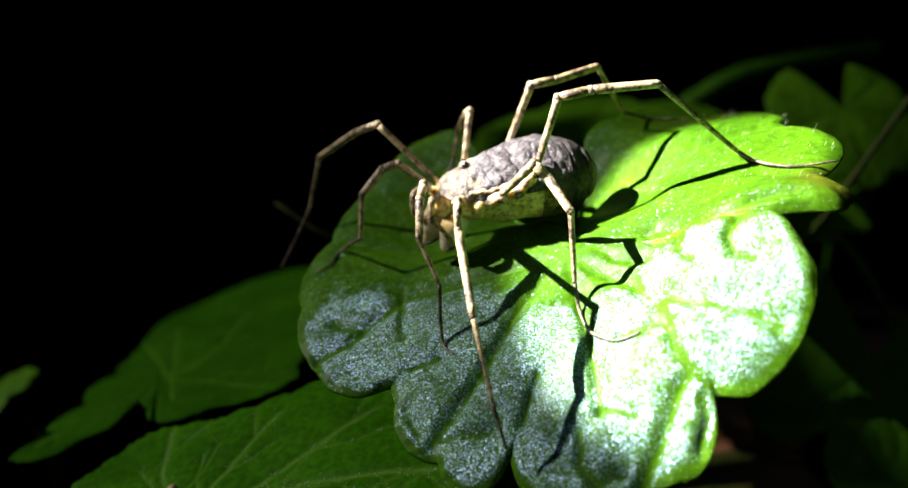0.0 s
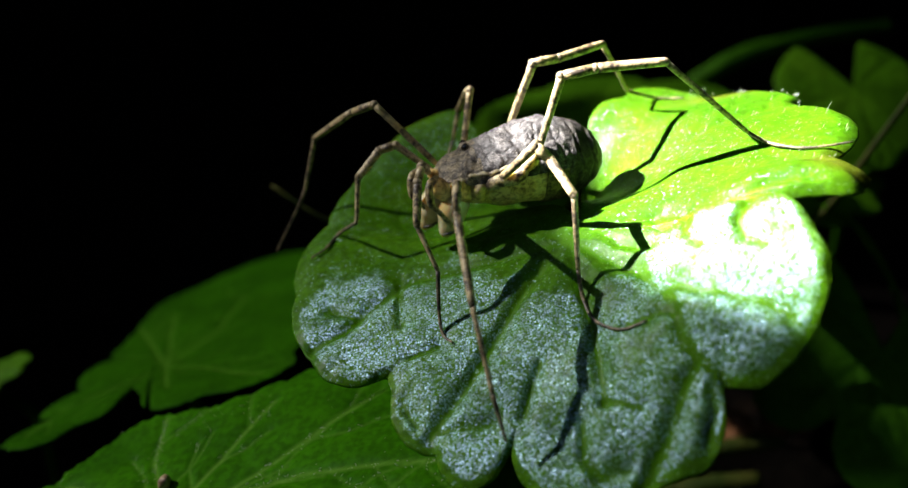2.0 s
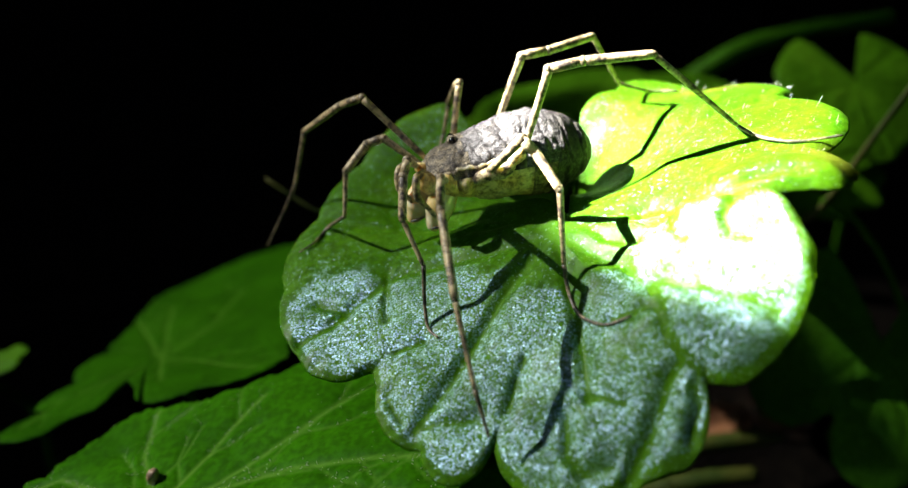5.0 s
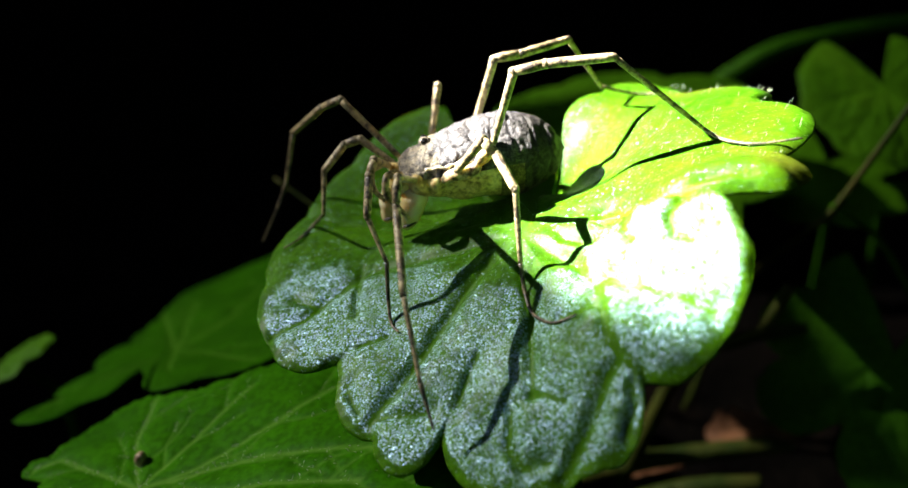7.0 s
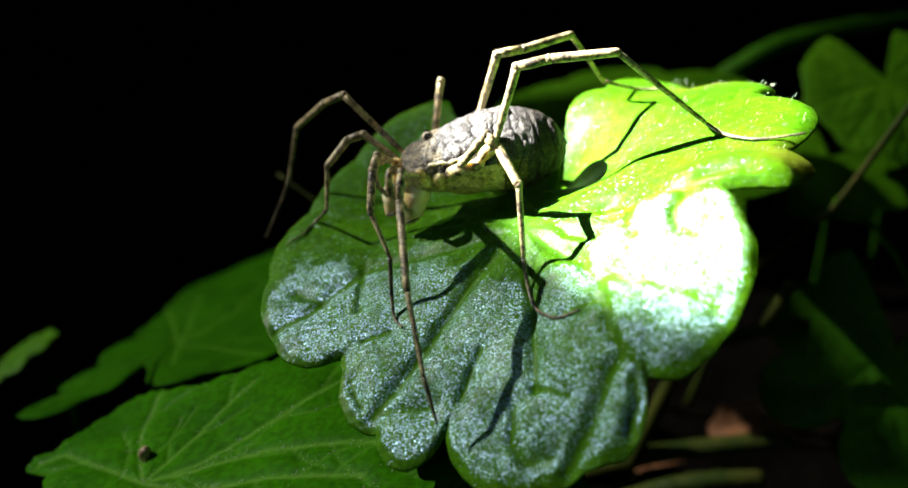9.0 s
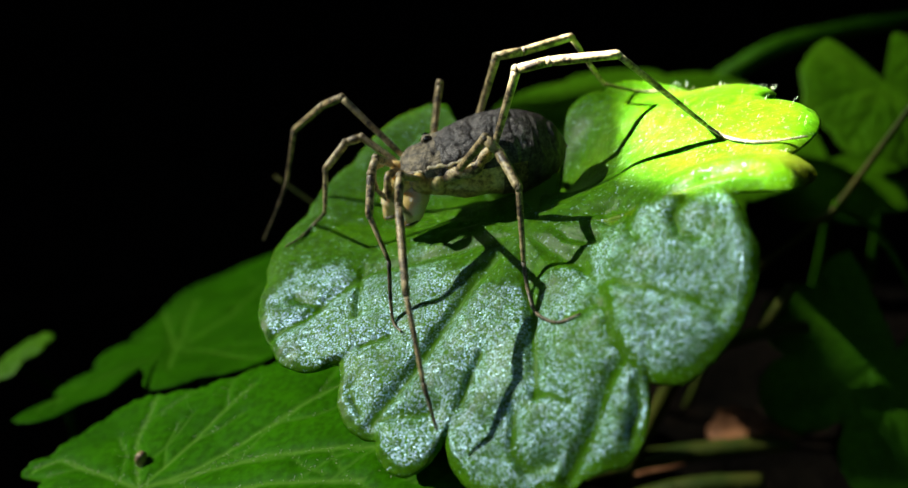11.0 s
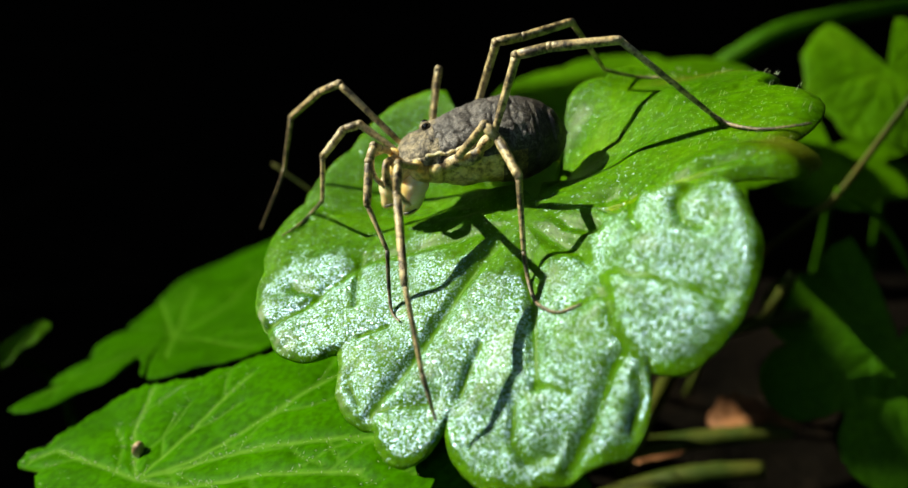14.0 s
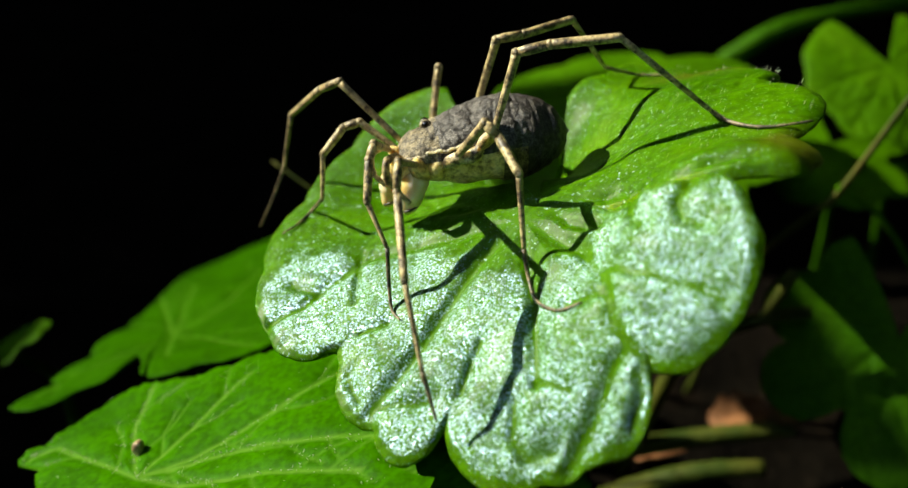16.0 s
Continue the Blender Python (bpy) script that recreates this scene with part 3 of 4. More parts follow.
small_leaf("ground_ivy_leaf", (3.12, 7.45, 3.12), 0.8, -120, 10, -6, (3.6, 8.6, 1.0), LEAF_FAR, "small green leaf in the undergrowth", seed=7, relief=0.012)
small_leaf("ground_ivy_leaf", (3.2, 5.6, 2.35), 1.05, -110, 36, -4, (3.3, 6.2, 1.0), LEAF_SHADED, "scalloped leaf low over the soil, its green darkened for shade", seed=8, relief=0.02, lobes=7)
small_leaf("ground_ivy_leaf", (-3.42, 5.3, 2.3), 0.36, 30, -28, -12, (-3.2, 5.5, 1.0), LEAF_FAR, "small green leaf at the dark edge of the undergrowth", seed=9, relief=0.012)


def stalk(name, points, radius, mat, label, category):
    """A bare stem or grass blade that rises from the soil."""
    ob = thing(name, W((points[0][0], points[0][1], 1.0)), label, category)
    line = curve_points([W(q) for q in points], 8)
    n = len(line)
    part("stem", tube(bmesh.new(), line, [radius * (1.1 - 0.4 * i / n) for i in range(n)], 9, 0.1), mat, ob)
    return ob


stalk("plant_stem", [(2.0, 6.7, 1.0), (2.25, 6.4, 2.4), (2.55, 5.98, 3.15), (2.7, 5.9, 3.38), (3.02, 5.9, 4.03), (3.3, 5.9, 4.6)], 0.0003, STEM, "pale green-brown leafless stem rising out of the litter", "stem")
stalk("grass_blade", [(1.8, 9.3, 1.0), (2.1, 9.2, 2.8), (2.75, 9.0, 3.63), (3.5, 9.0, 3.9), (4.4, 9.0, 4.05)], 0.0011, LEAF_SHADED, "arching grass blade, its green darkened for shade", "grass")
fork = stalk("dry_twig", [(1.3, 5.6, 1.0), (1.7, 5.5, 2.3), (2.04, 5.5, 2.51), (2.28, 5.5, 2.6), (2.52, 5.5, 2.64)], 0.0006, STEM, "forked straw-coloured dry twig", "twig")
part("side_shoot", tube(bmesh.new(), curve_points([W((2.2, 5.5, 2.57)), W((2.28, 5.5, 2.75)), W((2.36, 5.5, 2.96))], 6), 0.00045, 8, 0.1), STEM, fork)
stalk("plant_stem", [(0.9, 5.7, 1.0), (1.4, 5.6, 1.27), (2.0, 5.6, 1.42), (2.6, 5.6, 1.52)], 0.0009, STEM, "olive-green stem lying along the litter", "stem")
stalk("plant_stem", [(1.1, 5.2, 1.05), (1.53, 5.2, 1.29), (1.9, 5.2, 1.42), (2.3, 5.2, 1.47)], 0.0009, STEM, "yellow-green stem lying along the litter", "stem")
stalk("plant_stem", [(3.9, 5.9, 1.0), (3.5, 5.9, 2.4), (3.05, 5.9, 3.15), (2.68, 5.9, 3.42)], 0.0003, LEAF_FAR, "thin dark green stem in the shade", "stem")
stalk("dry_twig", [(0.2, 5.4, 1.0), (-0.3, 5.5, 2.95), (-0.72, 5.6, 3.36), (-0.95, 5.6, 3.48), (-1.2, 5.7, 3.61), (-1.28, 5.75, 3.64)], 0.00013, STEM, "thin upright twig with a pale tip in the dark", "twig")


def dry_leaf(at, size, turn, tilt, seed, label):
    rnd = random.Random(seed)
    ob = thing("dry_leaf", W((at[0], at[1], at[2])), label, "dead leaf", "leaf litter")
    bm = bmesh.new()
    m = Matrix.Translation(W(at)) @ pose(0, 0, 0, tilt, rnd.uniform(-20, 20), turn)
    n_u, n_v, sheets = 14, 8, []
    for side in (0, 1):
        g = []
        for i in range(n_u + 1):
            u = i / n_u
            half = 0.34 * math.sin(math.pi * min(1, u * 0.96 + 0.02)) ** 0.7 * (1 + 0.15 * math.sin(u * 22 + seed))
            g.append([bm.verts.new(m @ (Vector(((u - 0.5), half * (2 * k / n_v - 1), 0.12 * math.sin(u * 3 + seed) + 0.25 * abs(2 * k / n_v - 1) ** 2 * half + 0.04 * noise.noise((u * 5, k * 0.7, seed)) - 0.012 * side)) * size * 0.01)) for k in range(n_v + 1)])
        sheets.append(g)
    for side, g in enumerate(sheets):
        for i in range(n_u):
            for k in range(n_v):
                q = (g[i][k], g[i + 1][k], g[i + 1][k + 1], g[i][k + 1])
                bm.faces.new(q if side == 0 else q[::-1])
    part("blade", bm, DRY, ob)
    return ob


for k, (at, size, turn, tilt) in enumerate([((2.5, 5.75, 1.62), 0.55, 60, 50), ((2.25, 5.9, 1.4), 0.5, 10, 30), 
                                             ((1.6, 5.7, 1.12), 0.5, 150, 15), ((2.15, 5.05, 1.08), 0.4, 80, 12), ((1.3, 6.3, 1.1), 0.6, 30, 18), ((2.9, 5.2, 1.04), 0.5, -30, 10)]):
    dry_leaf(at, size, turn, tilt, k, "curled brown dead leaf in the litter")


def seed_husk():
    at = W((-1.455, 3.5, 2.955))
    bm = bmesh.new()
    bmesh.ops.create_icosphere(bm, subdivisions=3, radius=0.00045)
    for v in bm.verts:
        v.co = Vector((v.co.x * 0.7, v.co.y * 0.8, v.co.z * 1.25)) * (1 + 0.15 * noise.noise(v.co * 3000))
    bmesh.ops.transform(bm, matrix=Matrix.Translation(at) @ pose(0, 0, 0, 20, 25, 0), verts=bm.verts)
    tagged(part("seed_husk", bm, HUSK), "small pale brown seed husk lying on the low leaf", "seed")


seed_husk()

# ---- the harvestman ----
BODY_SHIFT = Vector((-0.0001, -0.0009, 0.00036))
HARV = W((0.33, 4.25, 4.36)) + BODY_SHIFT
HEAD_DIR = Vector((-0.975, -0.2, -0.03)).normalized()
SIDE_DIR = HEAD_DIR.cross(Vector((0, 0, 1))).normalized()
UP_DIR = SIDE_DIR.cross(HEAD_DIR).normalized()


def body_at(s, a):
    """A point of the body: s along it (-1 tail to 1 head), a round it from the top; centimetres from its middle."""
    prof = np.interp(s, [-1, -0.96, -0.85, -0.6, -0.3, 0.0, 0.3, 0.55, 0.8, 0.93, 1.0], [0.0, 0.28, 0.58, 0.88, 1.0, 0.98, 0.88, 0.74, 0.56, 0.36, 0.0])
    w, h = 0.245 * prof, 0.2 * prof
    lift = np.interp(s, [-1, -0.3, 0.3, 1.0], [0.03, 0.03, 0.0, -0.045])
    c, q = math.cos(a), math.sin(a)
    up = h * c * (1.0 if c > 0 else 0.98)
    return HARV + (HEAD_DIR * (0.43 * s) + SIDE_DIR * (w * q) + UP_DIR * (up + lift)) * 0.01


def body_sheet(bm, a0, a1, n_s, n_a, relief, s0=-1.0, s1=1.0):
    rows = []
    for i in range(n_s + 1):
        s = s0 + (s1 - s0) * i / n_s
        row = []
        for k in range(n_a + 1):
            a = a0 + (a1 - a0) * k / n_a
            p = body_at(s, a)
            out = (p - HARV - HEAD_DIR * ((p - HARV).dot(HEAD_DIR))).normalized() if abs(s) < 0.999 else HEAD_DIR * s
            row.append(bm.verts.new(p + out * relief(s, a, p)))
        rows.append(row)
    for r, q in zip(rows, rows[1:]):
        for k in range(n_a):
            bm.faces.new((r[k], q[k], q[k + 1], r[k + 1]))
    bmesh.ops.remove_doubles(bm, verts=bm.verts, dist=0.000002)
    return bm


def back_relief(s, a, p):
    wave = (s + 1) * 4.6 + 0.35 * noise.noise((a * 2.2, s * 3, 1.7)) + 0.12 * noise.noise((a * 7, s * 5, 4.2))
    fold = -0.00007 * math.exp(-(((wave + 0.5) % 1 - 0.5) / 0.09) ** 2) * (1 if s < 0.45 else 0)
    lump = 0.00015 * noise.noise(p * 900) + 0.00007 * noise.noise(p * 2400) + 0.00003 * noise.noise(p * 6000)
    return fold + lump + 0.00012


def leg_part(parent, name, points, radii, mat, label=""):
    return part(name, tube(bmesh.new(), points, radii, 10, 0.12), mat, parent, label)


def BW(p):
    """A plan point of the animal's body."""
    return W(p) + BODY_SHIFT


def harvestman():
    h = thing("harvestman", HARV, "grey-brown harvestman with long banded cream legs standing on a leaf", "harvestman")
    part("back", body_sheet(bmesh.new(), -1.4, 1.4, 90, 60, back_relief, -0.5, 0.54), BACK, h, "grey-brown plated back")
    part("head_shield", body_sheet(bmesh.new(), -1.4, 1.4, 40, 60, lambda s, a, p: back_relief(s, a, p) + 0.00002 * math.sin(a * 5), 0.5, 1.0), SHIELD, h, "mottled tan head shield")
    part("tail", body_sheet(bmesh.new(), -math.pi, math.pi, 40, 80, back_relief, -1.0, -0.45), TAIL, h, "dark mottled rounded rear end")
    part("belly", body_sheet(bmesh.new(), 1.08, 2 * math.pi - 1.08, 90, 48, lambda s, a, p: -0.00006 + 0.00012 * noise.noise(p * 900) + 0.00005 * noise.noise(p * 2600), -0.22, 1.0), BELLY, h, "yellowish front of the belly")
    part("underside", body_sheet(bmesh.new(), 1.3, 2 * math.pi - 1.3, 40, 40, lambda s, a, p: back_relief(s, a, p) - 0.0001, -0.5, -0.18), UNDER, h, "brownish mottled underside")
    for sign in (1, -1):
        pts = [body_at(s, sign * (1.1 + 0.03 * math.sin(s * 19) + 0.02 * math.sin(s * 47))) + SIDE_DIR * sign * 0.00014 for s in np.linspace(0.12, 0.97, 40)]
        rad = [(0.00008 + 0.00004 * abs(math.sin(i * 0.62))) * min(1, (i + 1) / 8) for i in range(40)]
        part("rim", tube(bmesh.new(), pts, rad, 8, 0.2), RIM, h, "pale scalloped side margin")
        pts = [body_at(s, sign * (0.98 + 0.05 * math.sin(s * 23) + 0.03 * math.sin(s * 51))) + SIDE_DIR * sign * 0.00009 + UP_DIR * 0.00002 for s in np.linspace(0.05, 0.9, 44)]
        part("groove", tube(bmesh.new(), pts, [0.00003 + 0.00005 * math.sin(math.pi * i / 43) * (0.6 + 0.4 * math.sin(i * 1.3)) for i in range(44)], 7, 0.3), TAIL, h, "dark wavy groove above the margin")
    for k in range(4):
        s0 = 0.72 - 0.24 * k
        a, b = body_at(s0, 2.2), body_at(s0 - 0.12 - 0.06 * k, 1.62)
        part("coxa", tube(bmesh.new(), curve_points([a, a.lerp(b, 0.4), b], 4), [0.0003, 0.00042, 0.0005, 0.00055, 0.00056, 0.00052, 0.00046, 0.00036, 0.0002], 14, 0.08), BELLY, h, "swollen pale leg base")
    for line, rad in (([(0.0, 4.11, 4.27), (-0.045, 4.055, 4.32), (-0.085, 4.06, 4.36)], 0.00048), ([(0.08, 4.09, 4.26), (0.05, 4.05, 4.315), (0.02, 4.05, 4.365)], 0.0005),
                      ([(0.15, 4.08, 4.26), (0.135, 4.055, 4.315), (0.16, 4.04, 4.365)], 0.00046)):
        n = 2 * 6 + 1
        pts = curve_points([BW(q) for q in line], 6)
        part("coxa", tube(bmesh.new(), pts, [rad * (0.35 + 0.65 * math.sqrt(math.sin(math.pi * (i + 0.6) / (n + 0.3)))) for i in range(n)], 16, 0.1), BELLY, h, "swollen yellow leg base")
    knobs = curve_points([BW(q) for q in ((0.16, 4.05, 4.34), (0.228, 4.0, 4.385), (0.283, 3.99, 4.394), (0.328, 3.99, 4.425), (0.362, 4.0, 4.47), (0.394, 4.02, 4.495))], 6)
    part("coxa", tube(bmesh.new(), knobs, [0.00022 + 0.00011 * abs(math.sin(i * math.pi / 10.5)) for i in range(len(knobs))], 14, 0.1), RIM, h, "knobbed cream base of the hind leg")
    bm = bmesh.new()
    eye_at = BW((0.062, 4.21, 4.495))
    bmesh.ops.create_icosphere(bm, subdivisions=3, radius=0.0003, matrix=Matrix.Translation(eye_at - UP_DIR * 0.0002))
    mound = part("eye_mound", bm, SHIELD, h, "raised eye mound")
    for sign in (1, -1):
        bm = bmesh.new()
        bmesh.ops.create_icosphere(bm, subdivisions=3, radius=0.0002, matrix=Matrix.Translation(eye_at + SIDE_DIR * sign * 0.00025 - UP_DIR * 0.00008))
        part("eye", bm, EYE_BLACK, mound, "glossy black eye")
    # mouthparts
    for at, big in ((BW((0.0, 4.05, 4.19)), 1.0), (BW((-0.1, 4.11, 4.2)), 0.95)):
        bm = bmesh.new()
        line = curve_points([at + Vector((0.0006, 0.0005, 0.0009)), at + Vector((0.0001, 0, 0.0003)), at - UP_DIR * 0.0004 + HEAD_DIR * 0.0001, at - UP_DIR * 0.00105 + HEAD_DIR * 0.0004], 6)
        tube(bm, line, [big * 0.00068 * (1 - 0.5 * max(0, i - 9) / 9) * max(0.02, 1 - ((i - 9.5) / 9.6) ** 4) ** 0.5 + 0.00002 for i in range(len(line))], 20, 0.05)
        jaw = part("chelicera", bm, PALE, h, "pale glossy swollen jaw")
        bm = bmesh.new()
        tip = at - UP_DIR * 0.0006 - SIDE_DIR * 0.00045
        tube(bm, [tip - HEAD_DIR * 0.0002, tip + HEAD_DIR * 0.00015 - UP_DIR * 0.00015, tip + HEAD_DIR * 0.0005 - UP_DIR * 0.0002], [0.00006, 0.00009, 0.00004], 8)
        part("claw", bm, LEG_THIN, jaw, "dark jaw claw")
    feeler = [(-0.07, 4.07, 4.37), (-0.1, 3.99, 4.37), (-0.096, 3.965, 4.291), (-0.046, 3.96, 4.233), (0.004, 3.97, 4.167)]
    for back in (0.0, 0.1):
        line = curve_points([BW((x - 0.9 * back, y + back, z)) for x, y, z in feeler], 6)
        n = len(line)
        part("palp", tube(bmesh.new(), line, [0.00019 if i < n * 0.55 else 0.00012 for i in range(n)], 9, 0.1), LEG, h, "short brownish feeler")
    legs = [
        [(-0.083, 4.2, 4.396), (-0.393, 4.29, 4.678), (-0.518, 4.38, 4.608), (-0.754, 4.6, 4.393), (-0.831, 4.6, 4.083), (-0.894, 4.62, 3.948), (-1.036, 4.65, 3.68)],
        [(-0.091, 4.15, 4.371), (-0.288, 4.2, 4.498), (-0.368, 4.18, 4.475), (-0.475, 4.14, 4.348), (-0.486, 4.08, 4.13), (-0.614, 4.324), (-0.673, 4.209), (-0.743, 4.149)],
        [(-0.118, 4.06, 4.407), (-0.142, 3.8, 4.538), (-0.159, 3.75, 4.482), (-0.161, 3.64, 4.323), (-0.067, 3.55, 4.136), (-0.062, 3.5, 3.949), (-0.045, 3.451), (-0.002, 3.388)],
        [(0.03, 4.04, 4.336), (0.017, 3.5, 4.575), (0.017, 3.42, 4.473), (0.078, 3.12, 4.219), (0.158, 2.93, 3.917), (0.187, 2.893, 3.825), (0.214, 2.857, 3.739)],
        [(0.197, 3.94, 4.392), (0.368, 3.75, 4.658), (0.431, 3.72, 4.6), (0.521, 3.56, 4.499), (0.546, 3.47, 4.185), (0.568, 3.413), (0.604, 3.295), (0.687, 3.162), (0.782, 3.126)],
        [(0.389, 3.96, 4.514), (0.498, 4.03, 4.892), (0.647, 3.99, 4.939), (0.945, 3.95, 4.978), (1.374, 3.973), (1.438, 3.841), (1.554, 3.734), (1.736, 3.699)],
        [(0.244, 4.45, 4.379), (0.392, 4.33, 4.873), (0.525, 4.38, 4.887), (0.76, 4.54, 4.918), (0.951, 4.74, 4.614), (1.145, 4.892), (1.297, 4.852)],
        [(0.048, 4.38, 4.376), (0.085, 4.5, 4.689), (0.07, 4.62, 4.642), (0.026, 4.8, 4.486), (-0.005, 4.78, 4.314), (-0.053, 4.7, 4.179)],
    ]
    stout = [0.85, 0.88, 0.9, 0.82, 1.0, 1.0, 0.95, 0.9]
    for joints, k in zip(legs, stout):
        p = [W(j if len(j) == 3 else (j[0], j[1], main_surface(*j) + 0.012)) for j in joints]
        inward = (HARV - p[0])
        bm = bmesh.new()
        root = p[0] + inward.normalized() * 0.0006 - UP_DIR * 0.0003
        tube(bm, [root, root.lerp(p[0], 0.6), p[0]], [0.0003, 0.0003, 0.00022], 10)
        leg = part("leg", bm, BELLY, h, "long jointed cream and brown leg")
        leg_part(leg, "femur", [p[0], p[0].lerp(p[1], 0.15), p[0].lerp(p[1], 0.9), p[1]], [k * r for r in (0.00015, 0.00018, 0.00022, 0.00023)], LEG)
        leg_part(leg, "patella", [p[1], p[1].lerp(p[2], 0.3), p[2]], [k * r for r in (0.0002, 0.00025, 0.00022)], LEG)
        leg_part(leg, "tibia", [p[2], p[2].lerp(p[3], 0.12), p[2].lerp(p[3], 0.9), p[3]], [k * r for r in (0.00021, 0.00024, 0.00021, 0.0002)], LEG)
        leg_part(leg, "metatarsus", [p[3], p[3].lerp(p[4], 0.1), p[3].lerp(p[4], 0.95), p[4]], [k * r for r in (0.00014, 0.00015, 0.00011, 0.00009)], LEG)
        for i, r in ((1, 0.00024), (2, 0.00023), (3, 0.00017)):
            ahead = (p[i + 1] - p[i - 1]).normalized() * 0.00016
            leg_part(leg, "joint", [p[i] - ahead, p[i], p[i] + ahead], [k * 0.9 * r, k * 1.08 * r, k * 0.85 * r], KNEE, "brown knee joint")
        line = curve_points(p[4:], 8)
        n = len(line)
        leg_part(leg, "tarsus", line, [0.0001 - 0.00006 * i / n + 0.00001 * (i % 2) for i in range(n)], LEG_THIN, "thin dark many-jointed foot")


harvestman()


# ---- soil, litter and shade shell ----
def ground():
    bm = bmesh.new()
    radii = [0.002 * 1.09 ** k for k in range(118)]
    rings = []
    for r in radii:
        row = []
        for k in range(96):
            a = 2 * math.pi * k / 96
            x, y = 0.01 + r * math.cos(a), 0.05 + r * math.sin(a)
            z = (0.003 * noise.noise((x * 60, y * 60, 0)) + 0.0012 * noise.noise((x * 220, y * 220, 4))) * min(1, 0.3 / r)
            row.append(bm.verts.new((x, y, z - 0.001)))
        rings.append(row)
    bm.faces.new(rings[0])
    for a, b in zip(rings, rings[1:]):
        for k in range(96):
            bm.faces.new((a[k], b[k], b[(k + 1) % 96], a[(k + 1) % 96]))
    tagged(part("ground", bm, SOIL_SHADED), "woodland soil coloured almost black for the shade", "ground", kind="structure")


def shade_shell():
    """Shell added round and overhead to block sky; one sun gap, two sky gaps."""
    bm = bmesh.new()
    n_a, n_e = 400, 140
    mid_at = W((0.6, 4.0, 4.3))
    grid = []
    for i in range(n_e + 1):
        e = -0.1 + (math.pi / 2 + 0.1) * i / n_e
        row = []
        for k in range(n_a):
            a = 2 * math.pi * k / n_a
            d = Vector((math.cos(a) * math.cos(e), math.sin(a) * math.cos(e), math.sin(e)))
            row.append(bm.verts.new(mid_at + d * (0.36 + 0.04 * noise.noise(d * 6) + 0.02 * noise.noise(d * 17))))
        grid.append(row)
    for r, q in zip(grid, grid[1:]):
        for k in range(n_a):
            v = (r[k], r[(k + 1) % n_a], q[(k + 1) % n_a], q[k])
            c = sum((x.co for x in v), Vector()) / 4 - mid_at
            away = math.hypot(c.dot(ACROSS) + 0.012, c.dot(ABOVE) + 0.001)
            # a strip of the sun's gap stays closed to shade the low right leaf
            shade_strip = -0.033 < c.dot(ACROSS) < -0.0125 and -0.0135 < c.dot(ABOVE) < -0.0044 + 0.001 * noise.noise(c * 90)
            if c.dot(TO_SUN) < 0 or away > 0.045 + 0.005 * noise.noise(c * 60) or shade_strip:
                # two more openings, added to let in sky sheen and fill light
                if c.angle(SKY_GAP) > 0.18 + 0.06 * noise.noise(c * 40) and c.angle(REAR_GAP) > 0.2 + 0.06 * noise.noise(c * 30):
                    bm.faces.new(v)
    tagged(part("backdrop", bm, SHADE_SHELL), "near-black shell added all round to hold the woodland shade", "undergrowth", kind="structure")


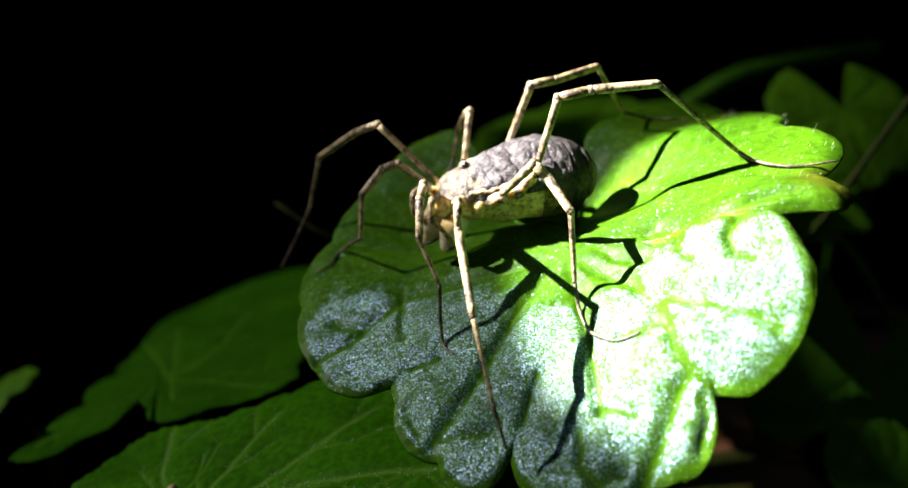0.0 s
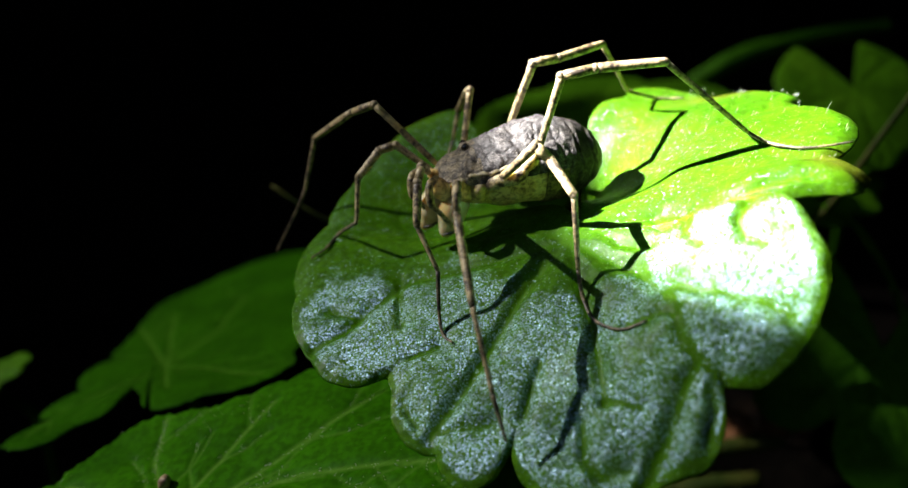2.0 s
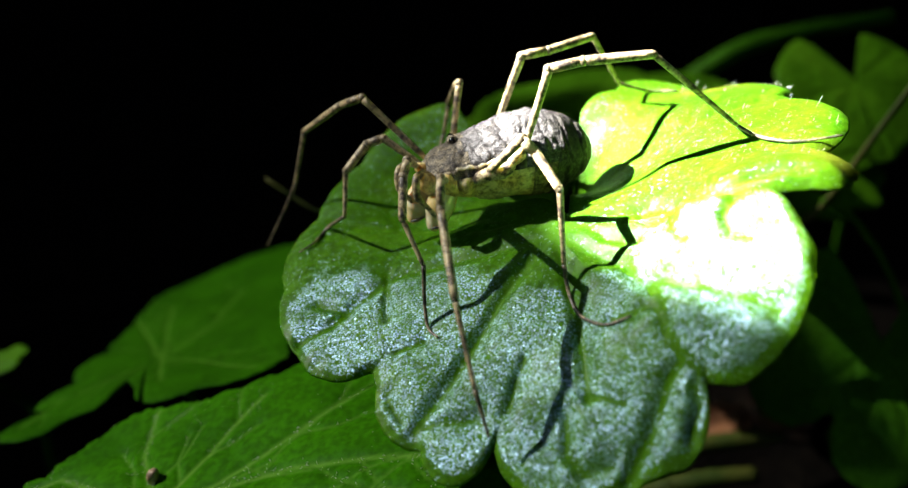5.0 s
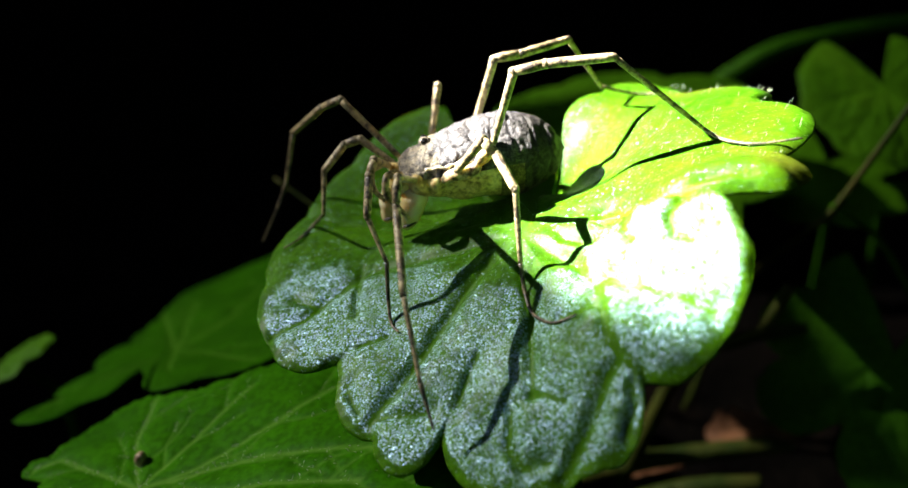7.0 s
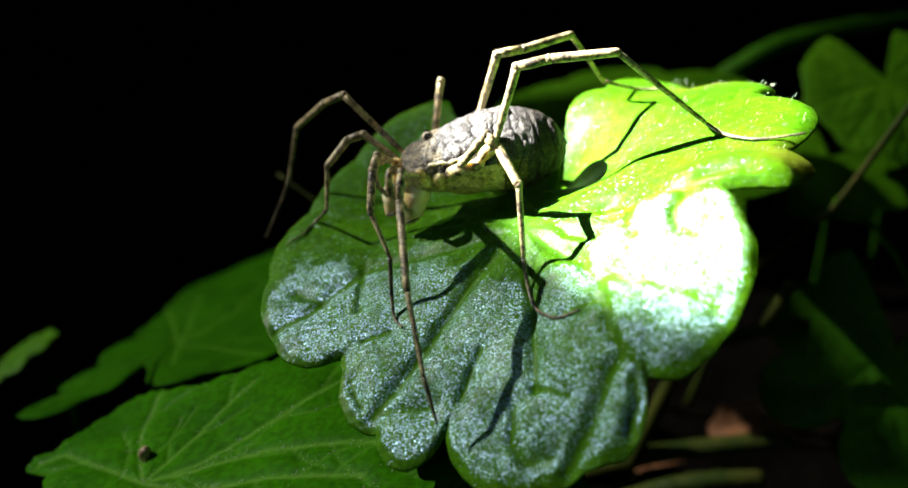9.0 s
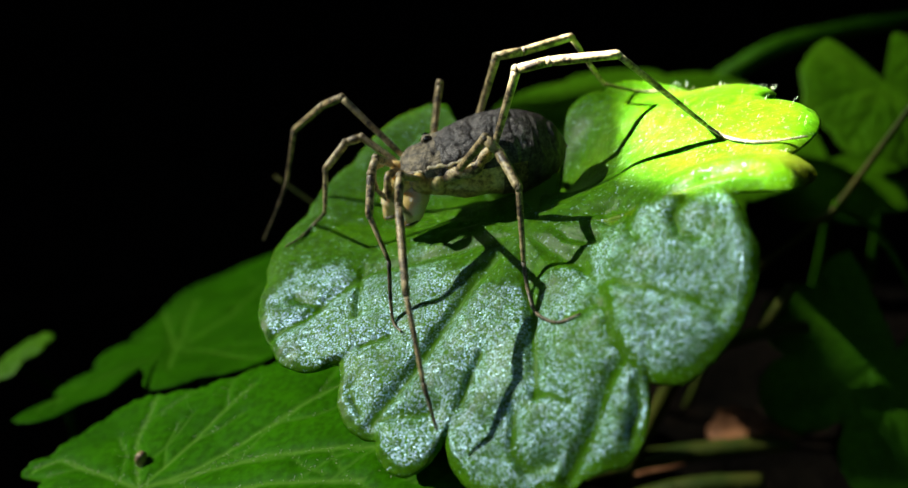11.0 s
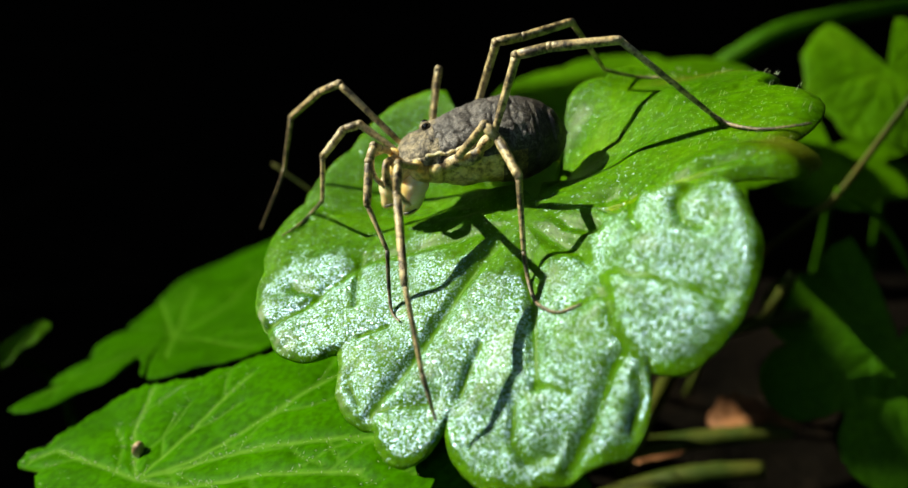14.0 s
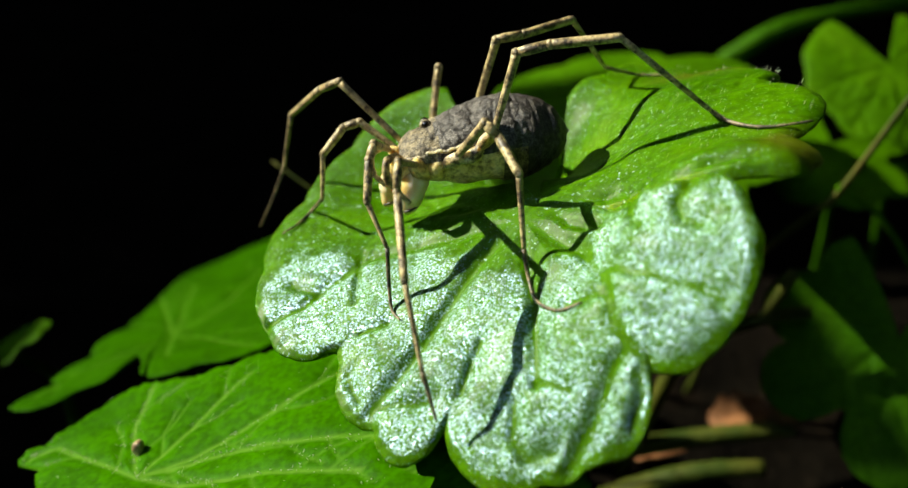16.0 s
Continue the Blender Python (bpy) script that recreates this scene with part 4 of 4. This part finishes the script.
def shade_screen():
    """Added two-lobed screen out of view; its notch passes a patch of full sun."""
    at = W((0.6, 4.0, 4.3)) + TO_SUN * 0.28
    leaf = thing("unseen_screen", at, "unseen swaying leaf-shaped screen added to shade the leaves", "leaf")
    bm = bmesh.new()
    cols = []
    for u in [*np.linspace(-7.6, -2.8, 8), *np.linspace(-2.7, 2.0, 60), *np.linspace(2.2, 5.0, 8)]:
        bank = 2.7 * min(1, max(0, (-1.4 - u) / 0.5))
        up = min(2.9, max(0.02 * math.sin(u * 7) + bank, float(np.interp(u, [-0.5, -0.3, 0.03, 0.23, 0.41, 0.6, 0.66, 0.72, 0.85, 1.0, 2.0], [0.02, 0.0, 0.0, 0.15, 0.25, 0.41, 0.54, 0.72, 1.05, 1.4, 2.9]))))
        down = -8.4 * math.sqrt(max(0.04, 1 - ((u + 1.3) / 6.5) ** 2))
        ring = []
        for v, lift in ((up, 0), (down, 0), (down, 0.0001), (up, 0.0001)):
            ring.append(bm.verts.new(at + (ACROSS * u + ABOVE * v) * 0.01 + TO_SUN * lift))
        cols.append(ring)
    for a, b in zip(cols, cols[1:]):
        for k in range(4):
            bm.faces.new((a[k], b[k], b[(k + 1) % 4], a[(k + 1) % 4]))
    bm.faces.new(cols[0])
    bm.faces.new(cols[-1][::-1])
    part("blade", bm, SHADE_SCREEN, leaf, smooth=False)
    # opaque patch added to throw late shade on the small far-left leaf
    bm = bmesh.new()
    rims = []
    for lift in (0.0002, 0.0004):
        rims.append([bm.verts.new(at + (ACROSS * (-0.5 + 0.45 * math.cos(a) * (1 + 0.1 * math.sin(5 * a))) + ABOVE * (-6.35 + 0.45 * math.sin(a) * (1 + 0.1 * math.sin(3 * a)))) * 0.01 + TO_SUN * lift) for a in np.linspace(0, 2 * math.pi, 28, endpoint=False)])
    bm.faces.new(rims[0][::-1])
    bm.faces.new(rims[1])
    for k in range(28):
        bm.faces.new((rims[0][k], rims[0][(k + 1) % 28], rims[1][(k + 1) % 28], rims[1][k]))
    part("opaque_patch", bm, DRY, leaf, "brown opaque patch added to shade the far-left leaf", smooth=False)
    line = curve_points([at + ACROSS * 0.047 - ABOVE * 0.012, at + ACROSS * 0.09 - ABOVE * 0.02, at + ACROSS * 0.15 - ABOVE * 0.05 + TO_SUN * 0.03, at + ACROSS * 0.2 - ABOVE * 0.1 + TO_SUN * 0.03], 6)
    part("petiole", tube(bmesh.new(), line, 0.0008, 8), STEM, leaf, "long thin stalk added to carry the shade screen")
    return leaf


ground()
shade_shell()
shade_caster = shade_screen()


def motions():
    """The added shade screen sways: centimetres across and above the sun's line."""
    home = shade_caster.location.copy()
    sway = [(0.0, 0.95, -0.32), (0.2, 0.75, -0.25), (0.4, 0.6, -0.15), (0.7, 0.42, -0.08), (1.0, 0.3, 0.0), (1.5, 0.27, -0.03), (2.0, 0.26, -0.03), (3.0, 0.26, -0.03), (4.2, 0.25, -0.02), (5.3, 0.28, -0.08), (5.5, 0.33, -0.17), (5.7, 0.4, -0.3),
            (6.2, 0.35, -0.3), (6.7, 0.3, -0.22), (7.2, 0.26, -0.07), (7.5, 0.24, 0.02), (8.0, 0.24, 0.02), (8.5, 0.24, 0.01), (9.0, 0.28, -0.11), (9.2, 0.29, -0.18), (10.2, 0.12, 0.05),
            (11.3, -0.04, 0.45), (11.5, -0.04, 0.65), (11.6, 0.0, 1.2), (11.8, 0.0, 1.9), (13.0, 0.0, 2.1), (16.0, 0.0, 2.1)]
    walk(shade_caster, [(t, Matrix.Translation(home + (ACROSS * u + ABOVE * v) * 0.01)) for t, u, v in sway])


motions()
